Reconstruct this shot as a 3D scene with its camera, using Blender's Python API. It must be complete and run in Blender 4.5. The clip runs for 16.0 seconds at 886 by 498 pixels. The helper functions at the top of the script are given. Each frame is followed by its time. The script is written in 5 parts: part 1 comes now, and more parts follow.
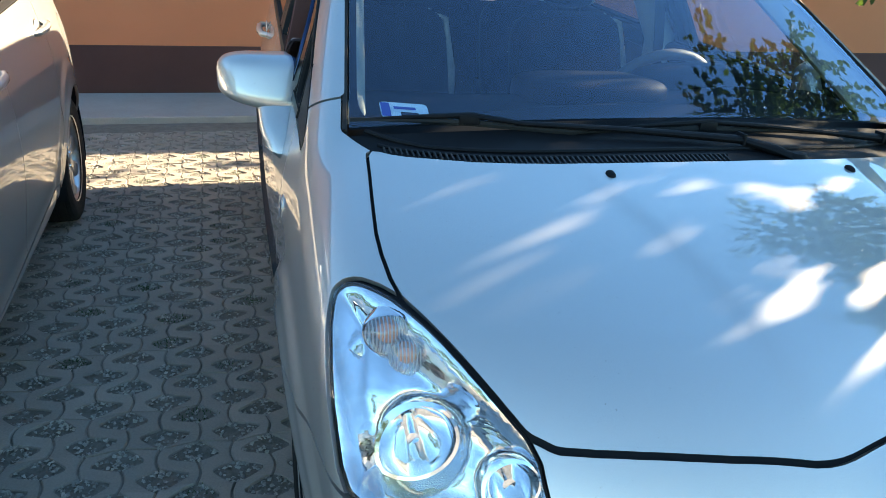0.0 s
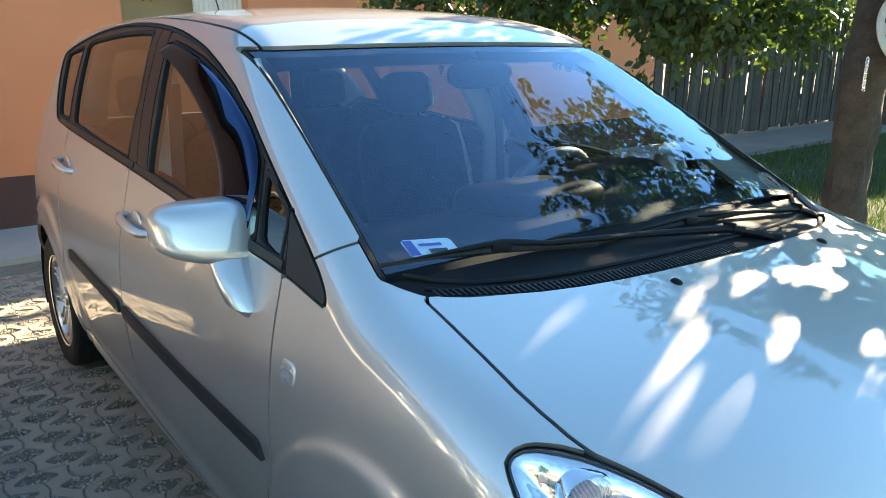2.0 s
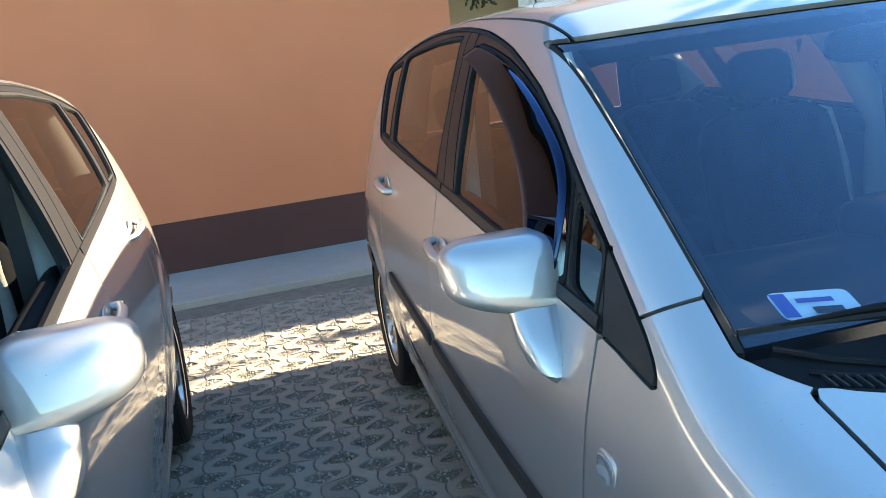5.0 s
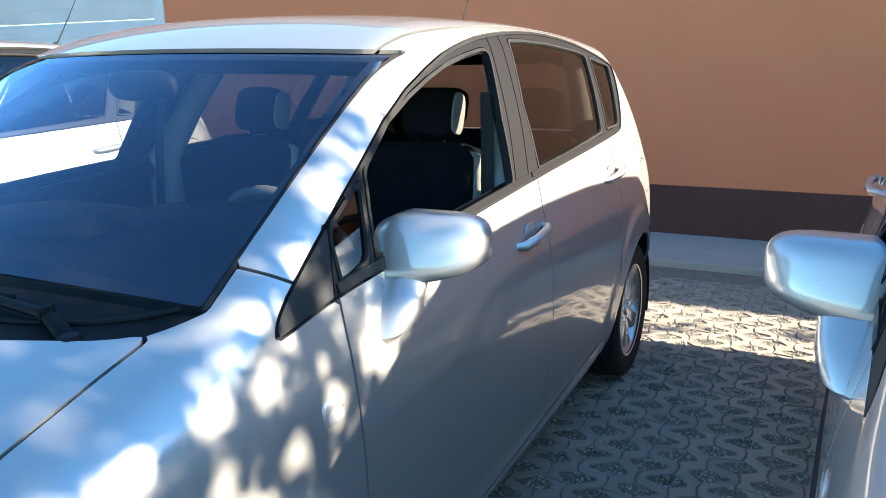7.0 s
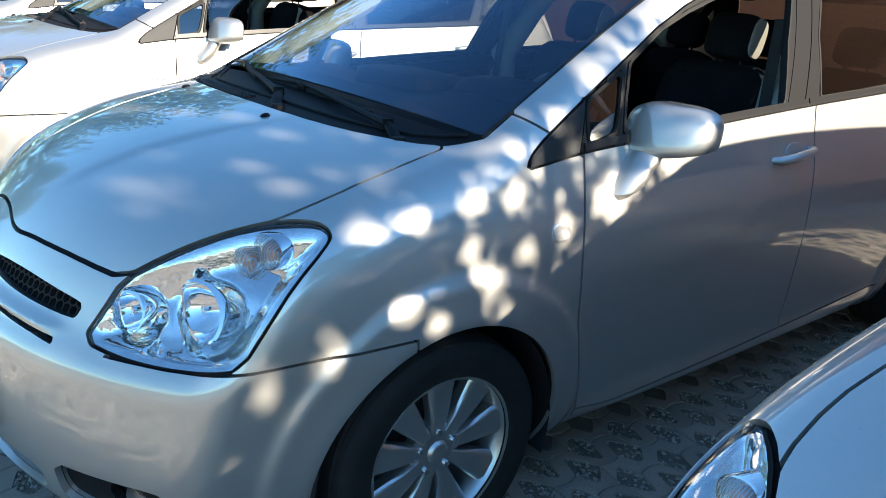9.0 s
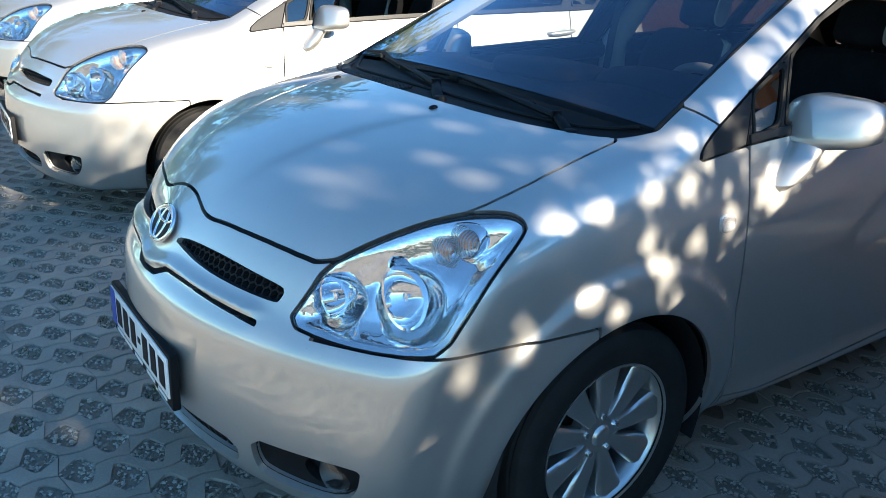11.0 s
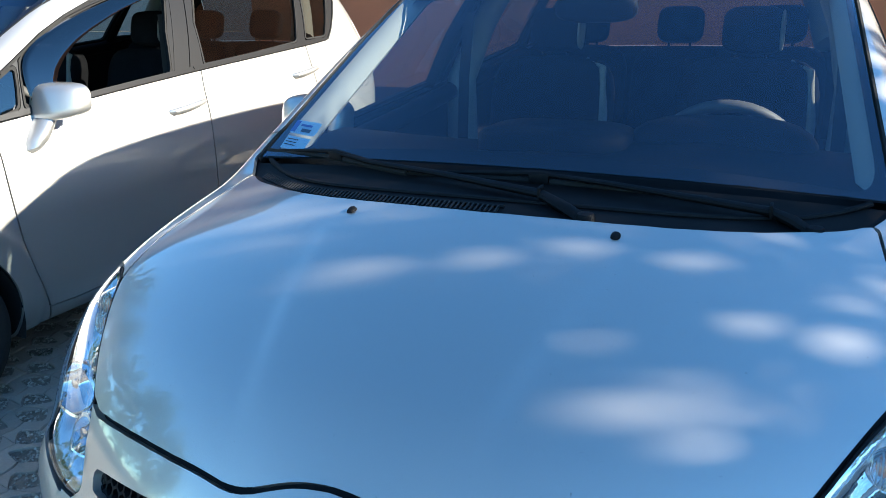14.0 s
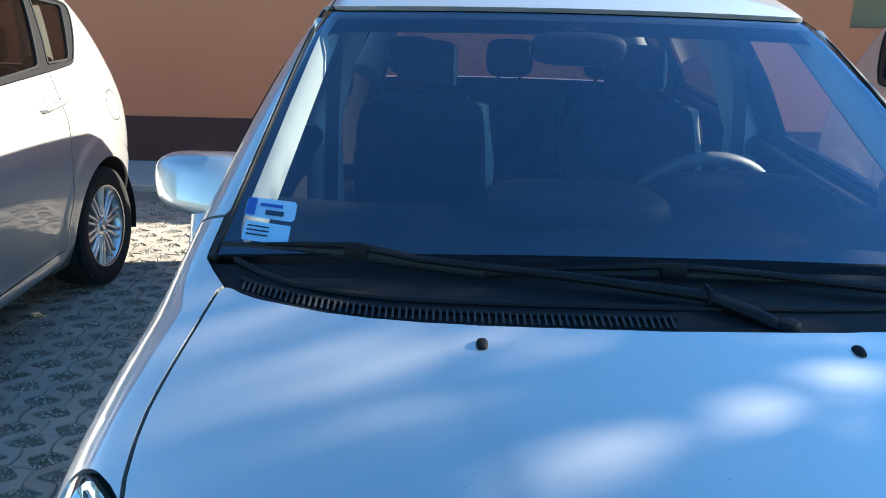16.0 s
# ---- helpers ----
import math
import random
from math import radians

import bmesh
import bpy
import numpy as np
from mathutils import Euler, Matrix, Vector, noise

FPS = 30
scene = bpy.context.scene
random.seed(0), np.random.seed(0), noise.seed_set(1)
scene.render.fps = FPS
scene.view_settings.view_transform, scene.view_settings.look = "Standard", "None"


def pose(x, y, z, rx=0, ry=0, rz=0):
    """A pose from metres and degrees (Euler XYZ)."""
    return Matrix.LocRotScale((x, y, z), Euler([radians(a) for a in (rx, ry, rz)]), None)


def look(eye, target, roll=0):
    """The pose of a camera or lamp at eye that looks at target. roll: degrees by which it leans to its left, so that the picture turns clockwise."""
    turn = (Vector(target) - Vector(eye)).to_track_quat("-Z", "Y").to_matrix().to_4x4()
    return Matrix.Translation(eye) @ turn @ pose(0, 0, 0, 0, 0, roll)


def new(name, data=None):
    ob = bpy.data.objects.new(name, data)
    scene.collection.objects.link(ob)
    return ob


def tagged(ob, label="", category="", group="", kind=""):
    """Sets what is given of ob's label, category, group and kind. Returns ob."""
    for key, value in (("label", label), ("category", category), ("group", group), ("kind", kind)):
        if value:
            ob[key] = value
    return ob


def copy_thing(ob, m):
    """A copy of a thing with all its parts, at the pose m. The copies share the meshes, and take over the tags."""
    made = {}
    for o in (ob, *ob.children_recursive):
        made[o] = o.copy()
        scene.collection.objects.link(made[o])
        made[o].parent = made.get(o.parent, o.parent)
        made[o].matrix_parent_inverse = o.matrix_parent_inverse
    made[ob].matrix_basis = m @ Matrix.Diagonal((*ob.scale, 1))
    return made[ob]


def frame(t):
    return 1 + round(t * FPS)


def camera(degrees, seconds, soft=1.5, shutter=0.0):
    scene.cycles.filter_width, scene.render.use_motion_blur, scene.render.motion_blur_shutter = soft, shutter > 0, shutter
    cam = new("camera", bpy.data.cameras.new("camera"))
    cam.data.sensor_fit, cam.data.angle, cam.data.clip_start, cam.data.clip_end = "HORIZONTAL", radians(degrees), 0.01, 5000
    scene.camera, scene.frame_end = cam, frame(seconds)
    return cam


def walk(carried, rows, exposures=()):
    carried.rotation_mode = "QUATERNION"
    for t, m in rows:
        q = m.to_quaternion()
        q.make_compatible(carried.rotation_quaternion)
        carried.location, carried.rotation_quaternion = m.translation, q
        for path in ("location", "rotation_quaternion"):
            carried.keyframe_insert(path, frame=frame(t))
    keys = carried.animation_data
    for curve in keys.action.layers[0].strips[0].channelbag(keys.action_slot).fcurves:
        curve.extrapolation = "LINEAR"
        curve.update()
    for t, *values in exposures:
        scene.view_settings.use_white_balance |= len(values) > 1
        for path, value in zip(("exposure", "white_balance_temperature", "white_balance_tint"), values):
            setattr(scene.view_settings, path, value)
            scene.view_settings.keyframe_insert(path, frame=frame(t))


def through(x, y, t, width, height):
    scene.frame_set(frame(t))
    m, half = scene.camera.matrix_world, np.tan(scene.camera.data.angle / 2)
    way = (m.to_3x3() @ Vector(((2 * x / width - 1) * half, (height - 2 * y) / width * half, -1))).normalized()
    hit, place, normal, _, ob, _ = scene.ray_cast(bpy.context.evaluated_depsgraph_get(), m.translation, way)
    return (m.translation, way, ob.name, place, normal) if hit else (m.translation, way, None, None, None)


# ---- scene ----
cam = camera(57.9, 16.0, 0.7)
PATH = [
    (0, (1.521, -1.446, 1.498), (2.048, 0.328, 0.740), 3.1),
    (0.5, (1.364, -1.368, 1.496), (2.057, 0.363, 0.771), 4.6),
    (1, (1.155, -1.263, 1.515), (2.005, 0.407, 0.816), 2.0),
    (1.5, (1.045, -1.133, 1.528), (2.085, 0.455, 0.900), 0.2),
    (2, (0.950, -0.999, 1.543), (2.156, 0.504, 1.008), 0.5),
    (2.5, (0.856, -0.893, 1.552), (2.159, 0.535, 1.038), 1.0),
    (3, (0.781, -0.799, 1.544), (2.116, 0.601, 1.036), 0.5),
    (3.2, (0.791, -0.774, 1.538), (2.125, 0.626, 1.029), -0.4),
    (5.3, (1.232, -0.621, 1.513), (1.513, 1.297, 1.020), -7.9),
    (5.5, (1.257, -0.627, 1.526), (1.412, 1.307, 1.042), -8.3),
    (6, (1.395, -0.635, 1.511), (1.137, 1.301, 1.076), -4.3),
    (6.5, (1.534, -0.680, 1.485), (0.899, 1.157, 1.014), -2.5),
    (7, (1.644, -0.790, 1.476), (0.770, 0.945, 1.002), -1.0),
    (7.5, (1.748, -0.883, 1.477), (0.727, 0.759, 0.964), 1.0),
    (8, (1.903, -0.933, 1.466), (0.663, 0.543, 0.931), 1.7),
    (8.5, (2.038, -0.981, 1.451), (0.612, 0.293, 0.864), 3.1),
    (9, (2.147, -1.092, 1.430), (0.673, 0.096, 0.786), 3.5),
    (9.2, (2.189, -1.169, 1.423), (0.712, 0.000, 0.752), 3.7),
    (11.3, (1.902, -1.390, 1.451), (0.375, -0.297, 0.761), 2.9),
    (11.5, (1.818, -1.406, 1.452), (0.293, -0.308, 0.769), 2.9),
    (12, (1.539, -1.466, 1.478), (0.098, -0.246, 0.820), 0.4),
    (12.5, (1.322, -1.480, 1.475), (-0.052, -0.183, 0.818), 0.2),
    (13, (1.063, -1.454, 1.494), (-0.154, -0.011, 0.831), 0.5),
    (13.5, (0.814, -1.503, 1.520), (-0.146, 0.119, 0.851), 0.7),
    (14, (0.532, -1.534, 1.522), (-0.240, 0.189, 0.863), -1.8),
    (14.5, (0.337, -1.446, 1.534), (-0.243, 0.351, 0.876), -1.4),
    (15, (0.062, -1.387, 1.540), (-0.216, 0.489, 0.905), -0.1),
    (15.5, (-0.164, -1.329, 1.536), (-0.273, 0.564, 0.900), 1.0),
    (16, (-0.342, -1.212, 1.543), (-0.321, 0.689, 0.920), 1.5),
]
walk(cam, [(t, look(eye, target, roll)) for t, eye, target, roll in PATH], ((0, 2.65, 7700, 8), (1.0, 2.75, 7950, 8), (3.0, 3.0, 8350, 8), (5.5, 2.85, 7000, 8), (7.5, 2.42, 6500, 8), (9.0, 2.02, 6600, 8), (11.5, 1.95, 6550, 8), (12.5, 1.78, 6300, 8), (14.0, 1.95, 6050, 6), (16, 2.3, 6000, 5)))


# ---- world, sun, exposure ----
SUN_DIR = Vector((1.0, 0.165, 0.465)).normalized()
world = bpy.data.worlds.new("sky")
scene.world = world
world.use_nodes = True
_wn = world.node_tree.nodes
_sky = _wn.new("ShaderNodeTexSky")
_sky.sky_type, _sky.sun_disc = "NISHITA", False
_sky.sun_elevation = math.asin(SUN_DIR.z)
_sky.sun_rotation = math.atan2(SUN_DIR.x, SUN_DIR.y)
_sky.air_density, _sky.dust_density, _sky.ozone_density = 1.0, 0.0, 3.0
_tint = _wn.new("ShaderNodeMix")
_tint.data_type, _tint.blend_type = "RGBA", "MULTIPLY"
_tint.inputs[0].default_value = 1.0
_tint.inputs[7].default_value = (0.63, 0.925, 1.05, 1)
world.node_tree.links.new(_sky.outputs[0], _tint.inputs[6])
world.node_tree.links.new(_tint.outputs[2], _wn["Background"].inputs[0])
_wn["Background"].inputs[1].default_value = 0.085
sun = new("sun", bpy.data.lights.new("sun", "SUN"))
sun.data.energy, sun.data.angle, sun.data.color = 5.0, radians(0.53), (1.0, 0.88, 0.72)
sun.matrix_world = look(SUN_DIR * 30, (0, 0, 0))


# ---- materials ----
def mat(name, colour, rough=0.5, metal=0.0, coat=0.0, spec=0.5):
    m = bpy.data.materials.new(name)
    m.use_nodes = True
    b = m.node_tree.nodes["Principled BSDF"]
    b.inputs["Base Color"].default_value = (*colour, 1)
    b.inputs["Roughness"].default_value = rough
    b.inputs["Metallic"].default_value = metal
    b.inputs["Coat Weight"].default_value = coat
    b.inputs["Coat Roughness"].default_value = 0.03
    b.inputs["Specular IOR Level"].default_value = spec
    return m


def node(m, kind, **values):
    n = m.node_tree.nodes.new(kind)
    for k, v in values.items():
        n.inputs[k.replace("_", " ")].default_value = v
    return n


def link(m, a, b):
    m.node_tree.links.new(a, b)


def ramp(m, source, *stops):
    r = m.node_tree.nodes.new("ShaderNodeValToRGB")
    e = r.color_ramp.elements
    while len(e) < len(stops):
        e.new(0.5)
    for el, (pos, col) in zip(e, stops):
        el.position, el.color = pos, (*col, 1)
    link(m, source, r.inputs[0])
    return r.outputs[0]


def noisy(m, scale, detail=5, rough=0.6, coords="Object"):
    tc = m.node_tree.nodes.new("ShaderNodeTexCoord")
    n = node(m, "ShaderNodeTexNoise", Scale=scale, Detail=detail, Roughness=rough)
    link(m, tc.outputs[coords], n.inputs["Vector"])
    return n.outputs[0]


def bump(m, height, strength, dist):
    b = node(m, "ShaderNodeBump", Strength=strength, Distance=dist)
    link(m, height, b.inputs["Height"])
    link(m, b.outputs[0], m.node_tree.nodes["Principled BSDF"].inputs["Normal"])
    return b


def shader(m):
    return m.node_tree.nodes["Principled BSDF"]


def mix_colour(m, fac, a, b, kind="MIX"):
    n = m.node_tree.nodes.new("ShaderNodeMix")
    n.data_type, n.blend_type = "RGBA", kind
    for i, v in ((0, fac), (6, a), (7, b)):
        if isinstance(v, bpy.types.NodeSocket):
            link(m, v, n.inputs[i])
        else:
            n.inputs[i].default_value = v if i == 0 else (*v, 1)
    return n.outputs[2]


def paint(name, colour):
    m = mat(name, colour, 0.48, 0.79, 1.0)
    shader(m).inputs["Coat IOR"].default_value = 2.1
    flakes = noisy(m, 900, 2)
    dust = noisy(m, 2.2, 6)
    c = mix_colour(m, ramp(m, flakes, (0.35, (0, 0, 0)), (0.65, (1, 1, 1))), tuple(v * 0.93 for v in colour), tuple(min(1, v * 1.06) for v in colour))
    specks = ramp(m, noisy(m, 140, 2, 0.8), (0.70, (1, 1, 1)), (0.76, (0.62, 0.61, 0.58)))
    c = mix_colour(m, 1.0, c, specks, "MULTIPLY")
    link(m, c, shader(m).inputs["Base Color"])
    link(m, ramp(m, dust, (0.3, (0.004, 0.004, 0.004)), (0.8, (0.022, 0.022, 0.022))), shader(m).inputs["Coat Roughness"])
    return m


def glass(name, tint, rough=0.0, f0=0.08, sheen=(1, 1, 1)):
    """Thin clear sheet: see-through straight on, glossy at a slant."""
    m = mat(name, (1, 1, 1), rough)
    nt = m.node_tree
    out = nt.nodes["Material Output"]
    tr = node(m, "ShaderNodeBsdfTransparent", Color=(*tint, 1))
    gl = node(m, "ShaderNodeBsdfGlossy", Roughness=rough, Color=(*sheen, 1))
    lw = node(m, "ShaderNodeLayerWeight", Blend=0.5)
    power = nt.nodes.new("ShaderNodeMath")
    power.operation = "POWER"
    power.inputs[1].default_value = 4.5
    gain = nt.nodes.new("ShaderNodeMath")
    gain.operation = "MULTIPLY_ADD"
    gain.inputs[1].default_value, gain.inputs[2].default_value = 1 - f0, f0
    mx = nt.nodes.new("ShaderNodeMixShader")
    link(m, lw.outputs["Facing"], power.inputs[0])
    link(m, power.outputs[0], gain.inputs[0])
    link(m, gain.outputs[0], mx.inputs[0])
    link(m, tr.outputs[0], mx.inputs[1])
    link(m, gl.outputs[0], mx.inputs[2])
    link(m, mx.outputs[0], out.inputs[0])
    return m


def dusty(m, low, high):
    """Dried drops and dust on a pane, thicker in some places than in others."""
    nt = m.node_tree
    out = nt.nodes["Material Output"]
    old = out.inputs[0].links[0].from_socket
    drops = ramp(m, noisy(m, 320, 2, 0.5), (low, (0, 0, 0)), (high, (1, 1, 1)))
    where = ramp(m, noisy(m, 2.6, 4, 0.6), (0.38, (0.01,) * 3), (0.72, (0.20,) * 3))
    film = ramp(m, noisy(m, 7, 5, 0.7), (0.35, (0.0004,) * 3), (0.75, (0.003,) * 3))
    mask = mix_colour(m, 1.0, drops, where, "MULTIPLY")
    mask = mix_colour(m, 1.0, mask, film, "ADD")
    dust = node(m, "ShaderNodeBsdfDiffuse", Color=(0.55, 0.54, 0.50, 1))
    mx = nt.nodes.new("ShaderNodeMixShader")
    link(m, mask, mx.inputs[0])
    link(m, old, mx.inputs[1])
    link(m, dust.outputs[0], mx.inputs[2])
    link(m, mx.outputs[0], out.inputs[0])
    return m


def speckled(name, dark, light, scale, rough=0.85, fine=180, bump_by=0.3, dist=0.004, metal=0.0, coords="Object"):
    """A surface with stains at one scale and grain at another."""
    m = mat(name, light, rough, metal)
    big, small = noisy(m, scale, 6, 0.65, coords), noisy(m, fine, 4, 0.7, coords)
    c = ramp(m, big, (0.32, dark), (0.68, light))
    c = mix_colour(m, 0.28, c, ramp(m, small, (0.3, tuple(v * 0.55 for v in light)), (0.7, tuple(min(1, v * 1.3) for v in light))))
    link(m, c, shader(m).inputs["Base Color"])
    bump(m, small, bump_by, dist)
    return m


def piece_tone(m, low=0.8, high=1.15):
    """Makes every piece a little lighter or darker than the next."""
    info = m.node_tree.nodes.new("ShaderNodeObjectInfo")
    geo = m.node_tree.nodes.new("ShaderNodeNewGeometry")
    add = m.node_tree.nodes.new("ShaderNodeMath")
    add.operation = "ADD"
    link(m, info.outputs["Random"], add.inputs[0])
    link(m, geo.outputs["Random Per Island"], add.inputs[1])
    fr = m.node_tree.nodes.new("ShaderNodeMath")
    fr.operation = "FRACT"
    link(m, add.outputs[0], fr.inputs[0])
    socket = shader(m).inputs["Base Color"]
    old = socket.links[0].from_socket
    tone = ramp(m, fr.outputs[0], (0, (low,) * 3), (1, (high,) * 3))
    link(m, mix_colour(m, 1.0, old, tone, "MULTIPLY"), socket)
    return m


def foliage(name, dark, light, through):
    m = mat(name, light, 0.55)
    geo = m.node_tree.nodes.new("ShaderNodeNewGeometry")
    c = ramp(m, geo.outputs["Random Per Island"], (0, dark), (1, light))
    link(m, c, shader(m).inputs["Base Color"])
    tr = node(m, "ShaderNodeBsdfTranslucent", Color=(*through, 1))
    mx = node(m, "ShaderNodeMixShader", Fac=0.22)
    link(m, shader(m).outputs[0], mx.inputs[1])
    link(m, tr.outputs[0], mx.inputs[2])
    link(m, mx.outputs[0], m.node_tree.nodes["Material Output"].inputs[0])
    return m


def fluted(name, tint, scale):
    """Clear moulded plastic with fine ribs."""
    m = glass(name, tint, 0.05, 0.12)
    tc = m.node_tree.nodes.new("ShaderNodeTexCoord")
    w = node(m, "ShaderNodeTexWave", Scale=scale, Distortion=0.0)
    link(m, tc.outputs["Object"], w.inputs["Vector"])
    b = node(m, "ShaderNodeBump", Strength=0.5, Distance=0.003)
    link(m, w.outputs[1], b.inputs["Height"])
    for n in m.node_tree.nodes:
        if n.bl_idname == "ShaderNodeBsdfGlossy":
            link(m, b.outputs[0], n.inputs["Normal"])
    out = m.node_tree.nodes["Material Output"]
    old = out.inputs[0].links[0].from_socket
    haze = node(m, "ShaderNodeBsdfDiffuse", Color=(0.5, 0.5, 0.51, 1))
    mx = m.node_tree.nodes.new("ShaderNodeMixShader")
    link(m, ramp(m, w.outputs[1], (0.2, (0.10,) * 3), (0.8, (0.45,) * 3)), mx.inputs[0])
    link(m, old, mx.inputs[1])
    link(m, haze.outputs[0], mx.inputs[2])
    link(m, mx.outputs[0], out.inputs[0])
    return m


SILVER = paint("silver_paint", (0.50, 0.49, 0.468))
BLACK = speckled("black_plastic", (0.006, 0.006, 0.007), (0.011, 0.011, 0.012), 6, 0.6, 400, 0.15, 0.001)
shader(BLACK).inputs["Specular IOR Level"].default_value = 0.12
FRAME = mat("frame_grey", (0.013, 0.013, 0.014), 0.42, 0.0, 0.0, 0.3)
GRAINED = speckled("grained_plastic", (0.014, 0.0145, 0.0155), (0.026, 0.026, 0.027), 8, 0.6, 500, 0.5, 0.001)
shader(GRAINED).inputs["Specular IOR Level"].default_value = 0.3
RUBBER = speckled("rubber", (0.012, 0.012, 0.012), (0.024, 0.023, 0.022), 12, 0.75, 300, 0.3, 0.002)
shader(RUBBER).inputs["Specular IOR Level"].default_value = 0.2
SHELL = mat("shell_dark", (0.02, 0.02, 0.022), 0.8)
CLEAR = glass("clear_glass", (0.76, 0.81, 0.80), 0.0, 0.06)
# the gloss is tinted blue, which colours the reflected sky deeper
WINDSCREEN = dusty(glass("windscreen_glass", (0.70, 0.76, 0.78), 0.0, 0.10, (0.57, 0.76, 1.0)), 0.66, 0.74)
# strong blue gloss colour stands for sky mirrored in the dark deflector
DEFLECT = glass("deflector_plastic", (0.05, 0.06, 0.09), 0.0, 0.09, (0.27, 0.44, 0.85))
SMOKED = glass("smoked_plastic", (0.12, 0.12, 0.12), 0.0, 0.04, (0.5, 0.55, 0.6))
TINTED = glass("tinted_glass", (0.36, 0.36, 0.34), 0.0, 0.07)
SMOKED = glass("smoked_plastic", (0.10, 0.12, 0.17), 0.03, 0.14)
LENS = glass("lamp_lens", (0.95, 0.96, 0.97), 0.0, 0.06)
RIBBED = fluted("ribbed_lens", (0.80, 0.81, 0.83), 55)
AMBER = mat("amber_bulb", (0.75, 0.25, 0.10), 0.25, 0, 0.5)
CHROME = mat("chrome", (0.88, 0.89, 0.90), 0.06, 1.0)
SATIN = mat("satin_chrome", (0.80, 0.81, 0.81), 0.05, 1.0)
_streak = node(SATIN, "ShaderNodeTexNoise", Scale=1.0, Detail=3, Roughness=0.6)
_place = SATIN.node_tree.nodes.new("ShaderNodeTexCoord")
_stretch = SATIN.node_tree.nodes.new("ShaderNodeMapping")
_stretch.inputs["Scale"].default_value = (12, 12, 34)
link(SATIN, _place.outputs["Object"], _stretch.inputs["Vector"])
link(SATIN, _stretch.outputs[0], _streak.inputs["Vector"])
bump(SATIN, _streak.outputs[0], 0.22, 0.006)
MIRROR = mat("mirror_glass", (0.85, 0.86, 0.87), 0.02, 1.0)
REDLENS = mat("pale_lens", (0.46, 0.42, 0.42), 0.12, 0, 1.0)
BRUSHED = speckled("wiper_black", (0.004, 0.004, 0.005), (0.010, 0.010, 0.011), 20, 0.55, 300, 0.1, 0.001)
shader(BRUSHED).inputs["Specular IOR Level"].default_value = 0.12
FABRIC = speckled("seat_fabric", (0.007, 0.0075, 0.009), (0.015, 0.016, 0.019), 9, 0.95, 600, 0.4, 0.002)
LEATHER = speckled("grey_leather", (0.05, 0.05, 0.05), (0.085, 0.084, 0.08), 10, 0.55, 500, 0.3, 0.001)
PIPING = speckled("seat_edge_fabric", (0.30, 0.29, 0.26), (0.42, 0.405, 0.365), 9, 0.95, 600, 0.4, 0.002)
TRIM = speckled("light_trim", (0.36, 0.35, 0.31), (0.44, 0.43, 0.39), 5, 0.75, 400, 0.2, 0.001)
DASH = speckled("dash_plastic", (0.006, 0.006, 0.007), (0.011, 0.011, 0.012), 7, 0.6, 500, 0.4, 0.001)
for _dull, _spec in ((FABRIC, 0.1), (DASH, 0.12), (SHELL, 0.1)):
    shader(_dull).inputs["Specular IOR Level"].default_value = _spec
ALLOY = mat("alloy", (0.58, 0.58, 0.57), 0.34, 0.9, 0.6)
DISC = mat("brake_steel", (0.10, 0.095, 0.09), 0.5, 0.7)
PLATE = mat("plate_white", (0.80, 0.80, 0.78), 0.35, 0, 0.4)
EU_BLUE = mat("plate_blue", (0.015, 0.06, 0.40), 0.35, 0, 0.4)
INK = mat("ink", (0.010, 0.010, 0.012), 0.5, 0.0, 0.0, 0.12)
STICKER = mat("sticker_paper", (0.62, 0.82, 0.93), 0.5)

WALL = speckled("render_orange", (0.60, 0.195, 0.086), (0.68, 0.228, 0.103), 0.9, 0.92, 260, 0.6, 0.003)
PLINTH = speckled("plinth_brown", (0.075, 0.028, 0.022), (0.095, 0.038, 0.030), 1.4, 0.85, 200, 0.5, 0.003)
CONCRETE = speckled("concrete", (0.27, 0.255, 0.23), (0.38, 0.36, 0.33), 1.1, 0.9, 120, 0.5, 0.003)
# concrete once more, its colour lowered for the tree shade on the path
SHADED_CONCRETE = speckled("concrete_in_shade", (0.11, 0.105, 0.095), (0.17, 0.16, 0.145), 1.6, 0.9, 120, 0.5, 0.003)
PAVER = piece_tone(speckled("paver_concrete", (0.24, 0.208, 0.172), (0.35, 0.305, 0.255), 2.6, 0.9, 150, 0.6, 0.003), 0.88, 1.1)
SOIL = speckled("gravelly_soil", (0.13, 0.116, 0.096), (0.235, 0.21, 0.172), 14, 0.95, 90, 1.0, 0.012)
GRAVEL = piece_tone(speckled("gravel", (0.20, 0.188, 0.16), (0.37, 0.35, 0.30), 30, 0.9, 200, 0.3, 0.002), 0.72, 1.4)
LAWN = speckled("lawn_soil", (0.014, 0.026, 0.006), (0.030, 0.044, 0.011), 3, 0.95, 60, 1.0, 0.02)
BLADE = foliage("grass_blade", (0.020, 0.045, 0.008), (0.050, 0.088, 0.016), (0.07, 0.14, 0.018))
LEAF = foliage("leaf", (0.014, 0.030, 0.009), (0.040, 0.068, 0.018), (0.14, 0.23, 0.03))
BARK = speckled("bark", (0.028, 0.020, 0.014), (0.085, 0.062, 0.045), 9, 0.95, 60, 1.0, 0.02)
WOOD = piece_tone(speckled("grey_wood", (0.030, 0.024, 0.019), (0.070, 0.058, 0.046), 5, 0.9, 70, 0.8, 0.005), 0.55, 1.25)
WHITE = speckled("white_sheet", (0.60, 0.60, 0.58), (0.72, 0.72, 0.70), 1.5, 0.5, 150, 0.1, 0.001)
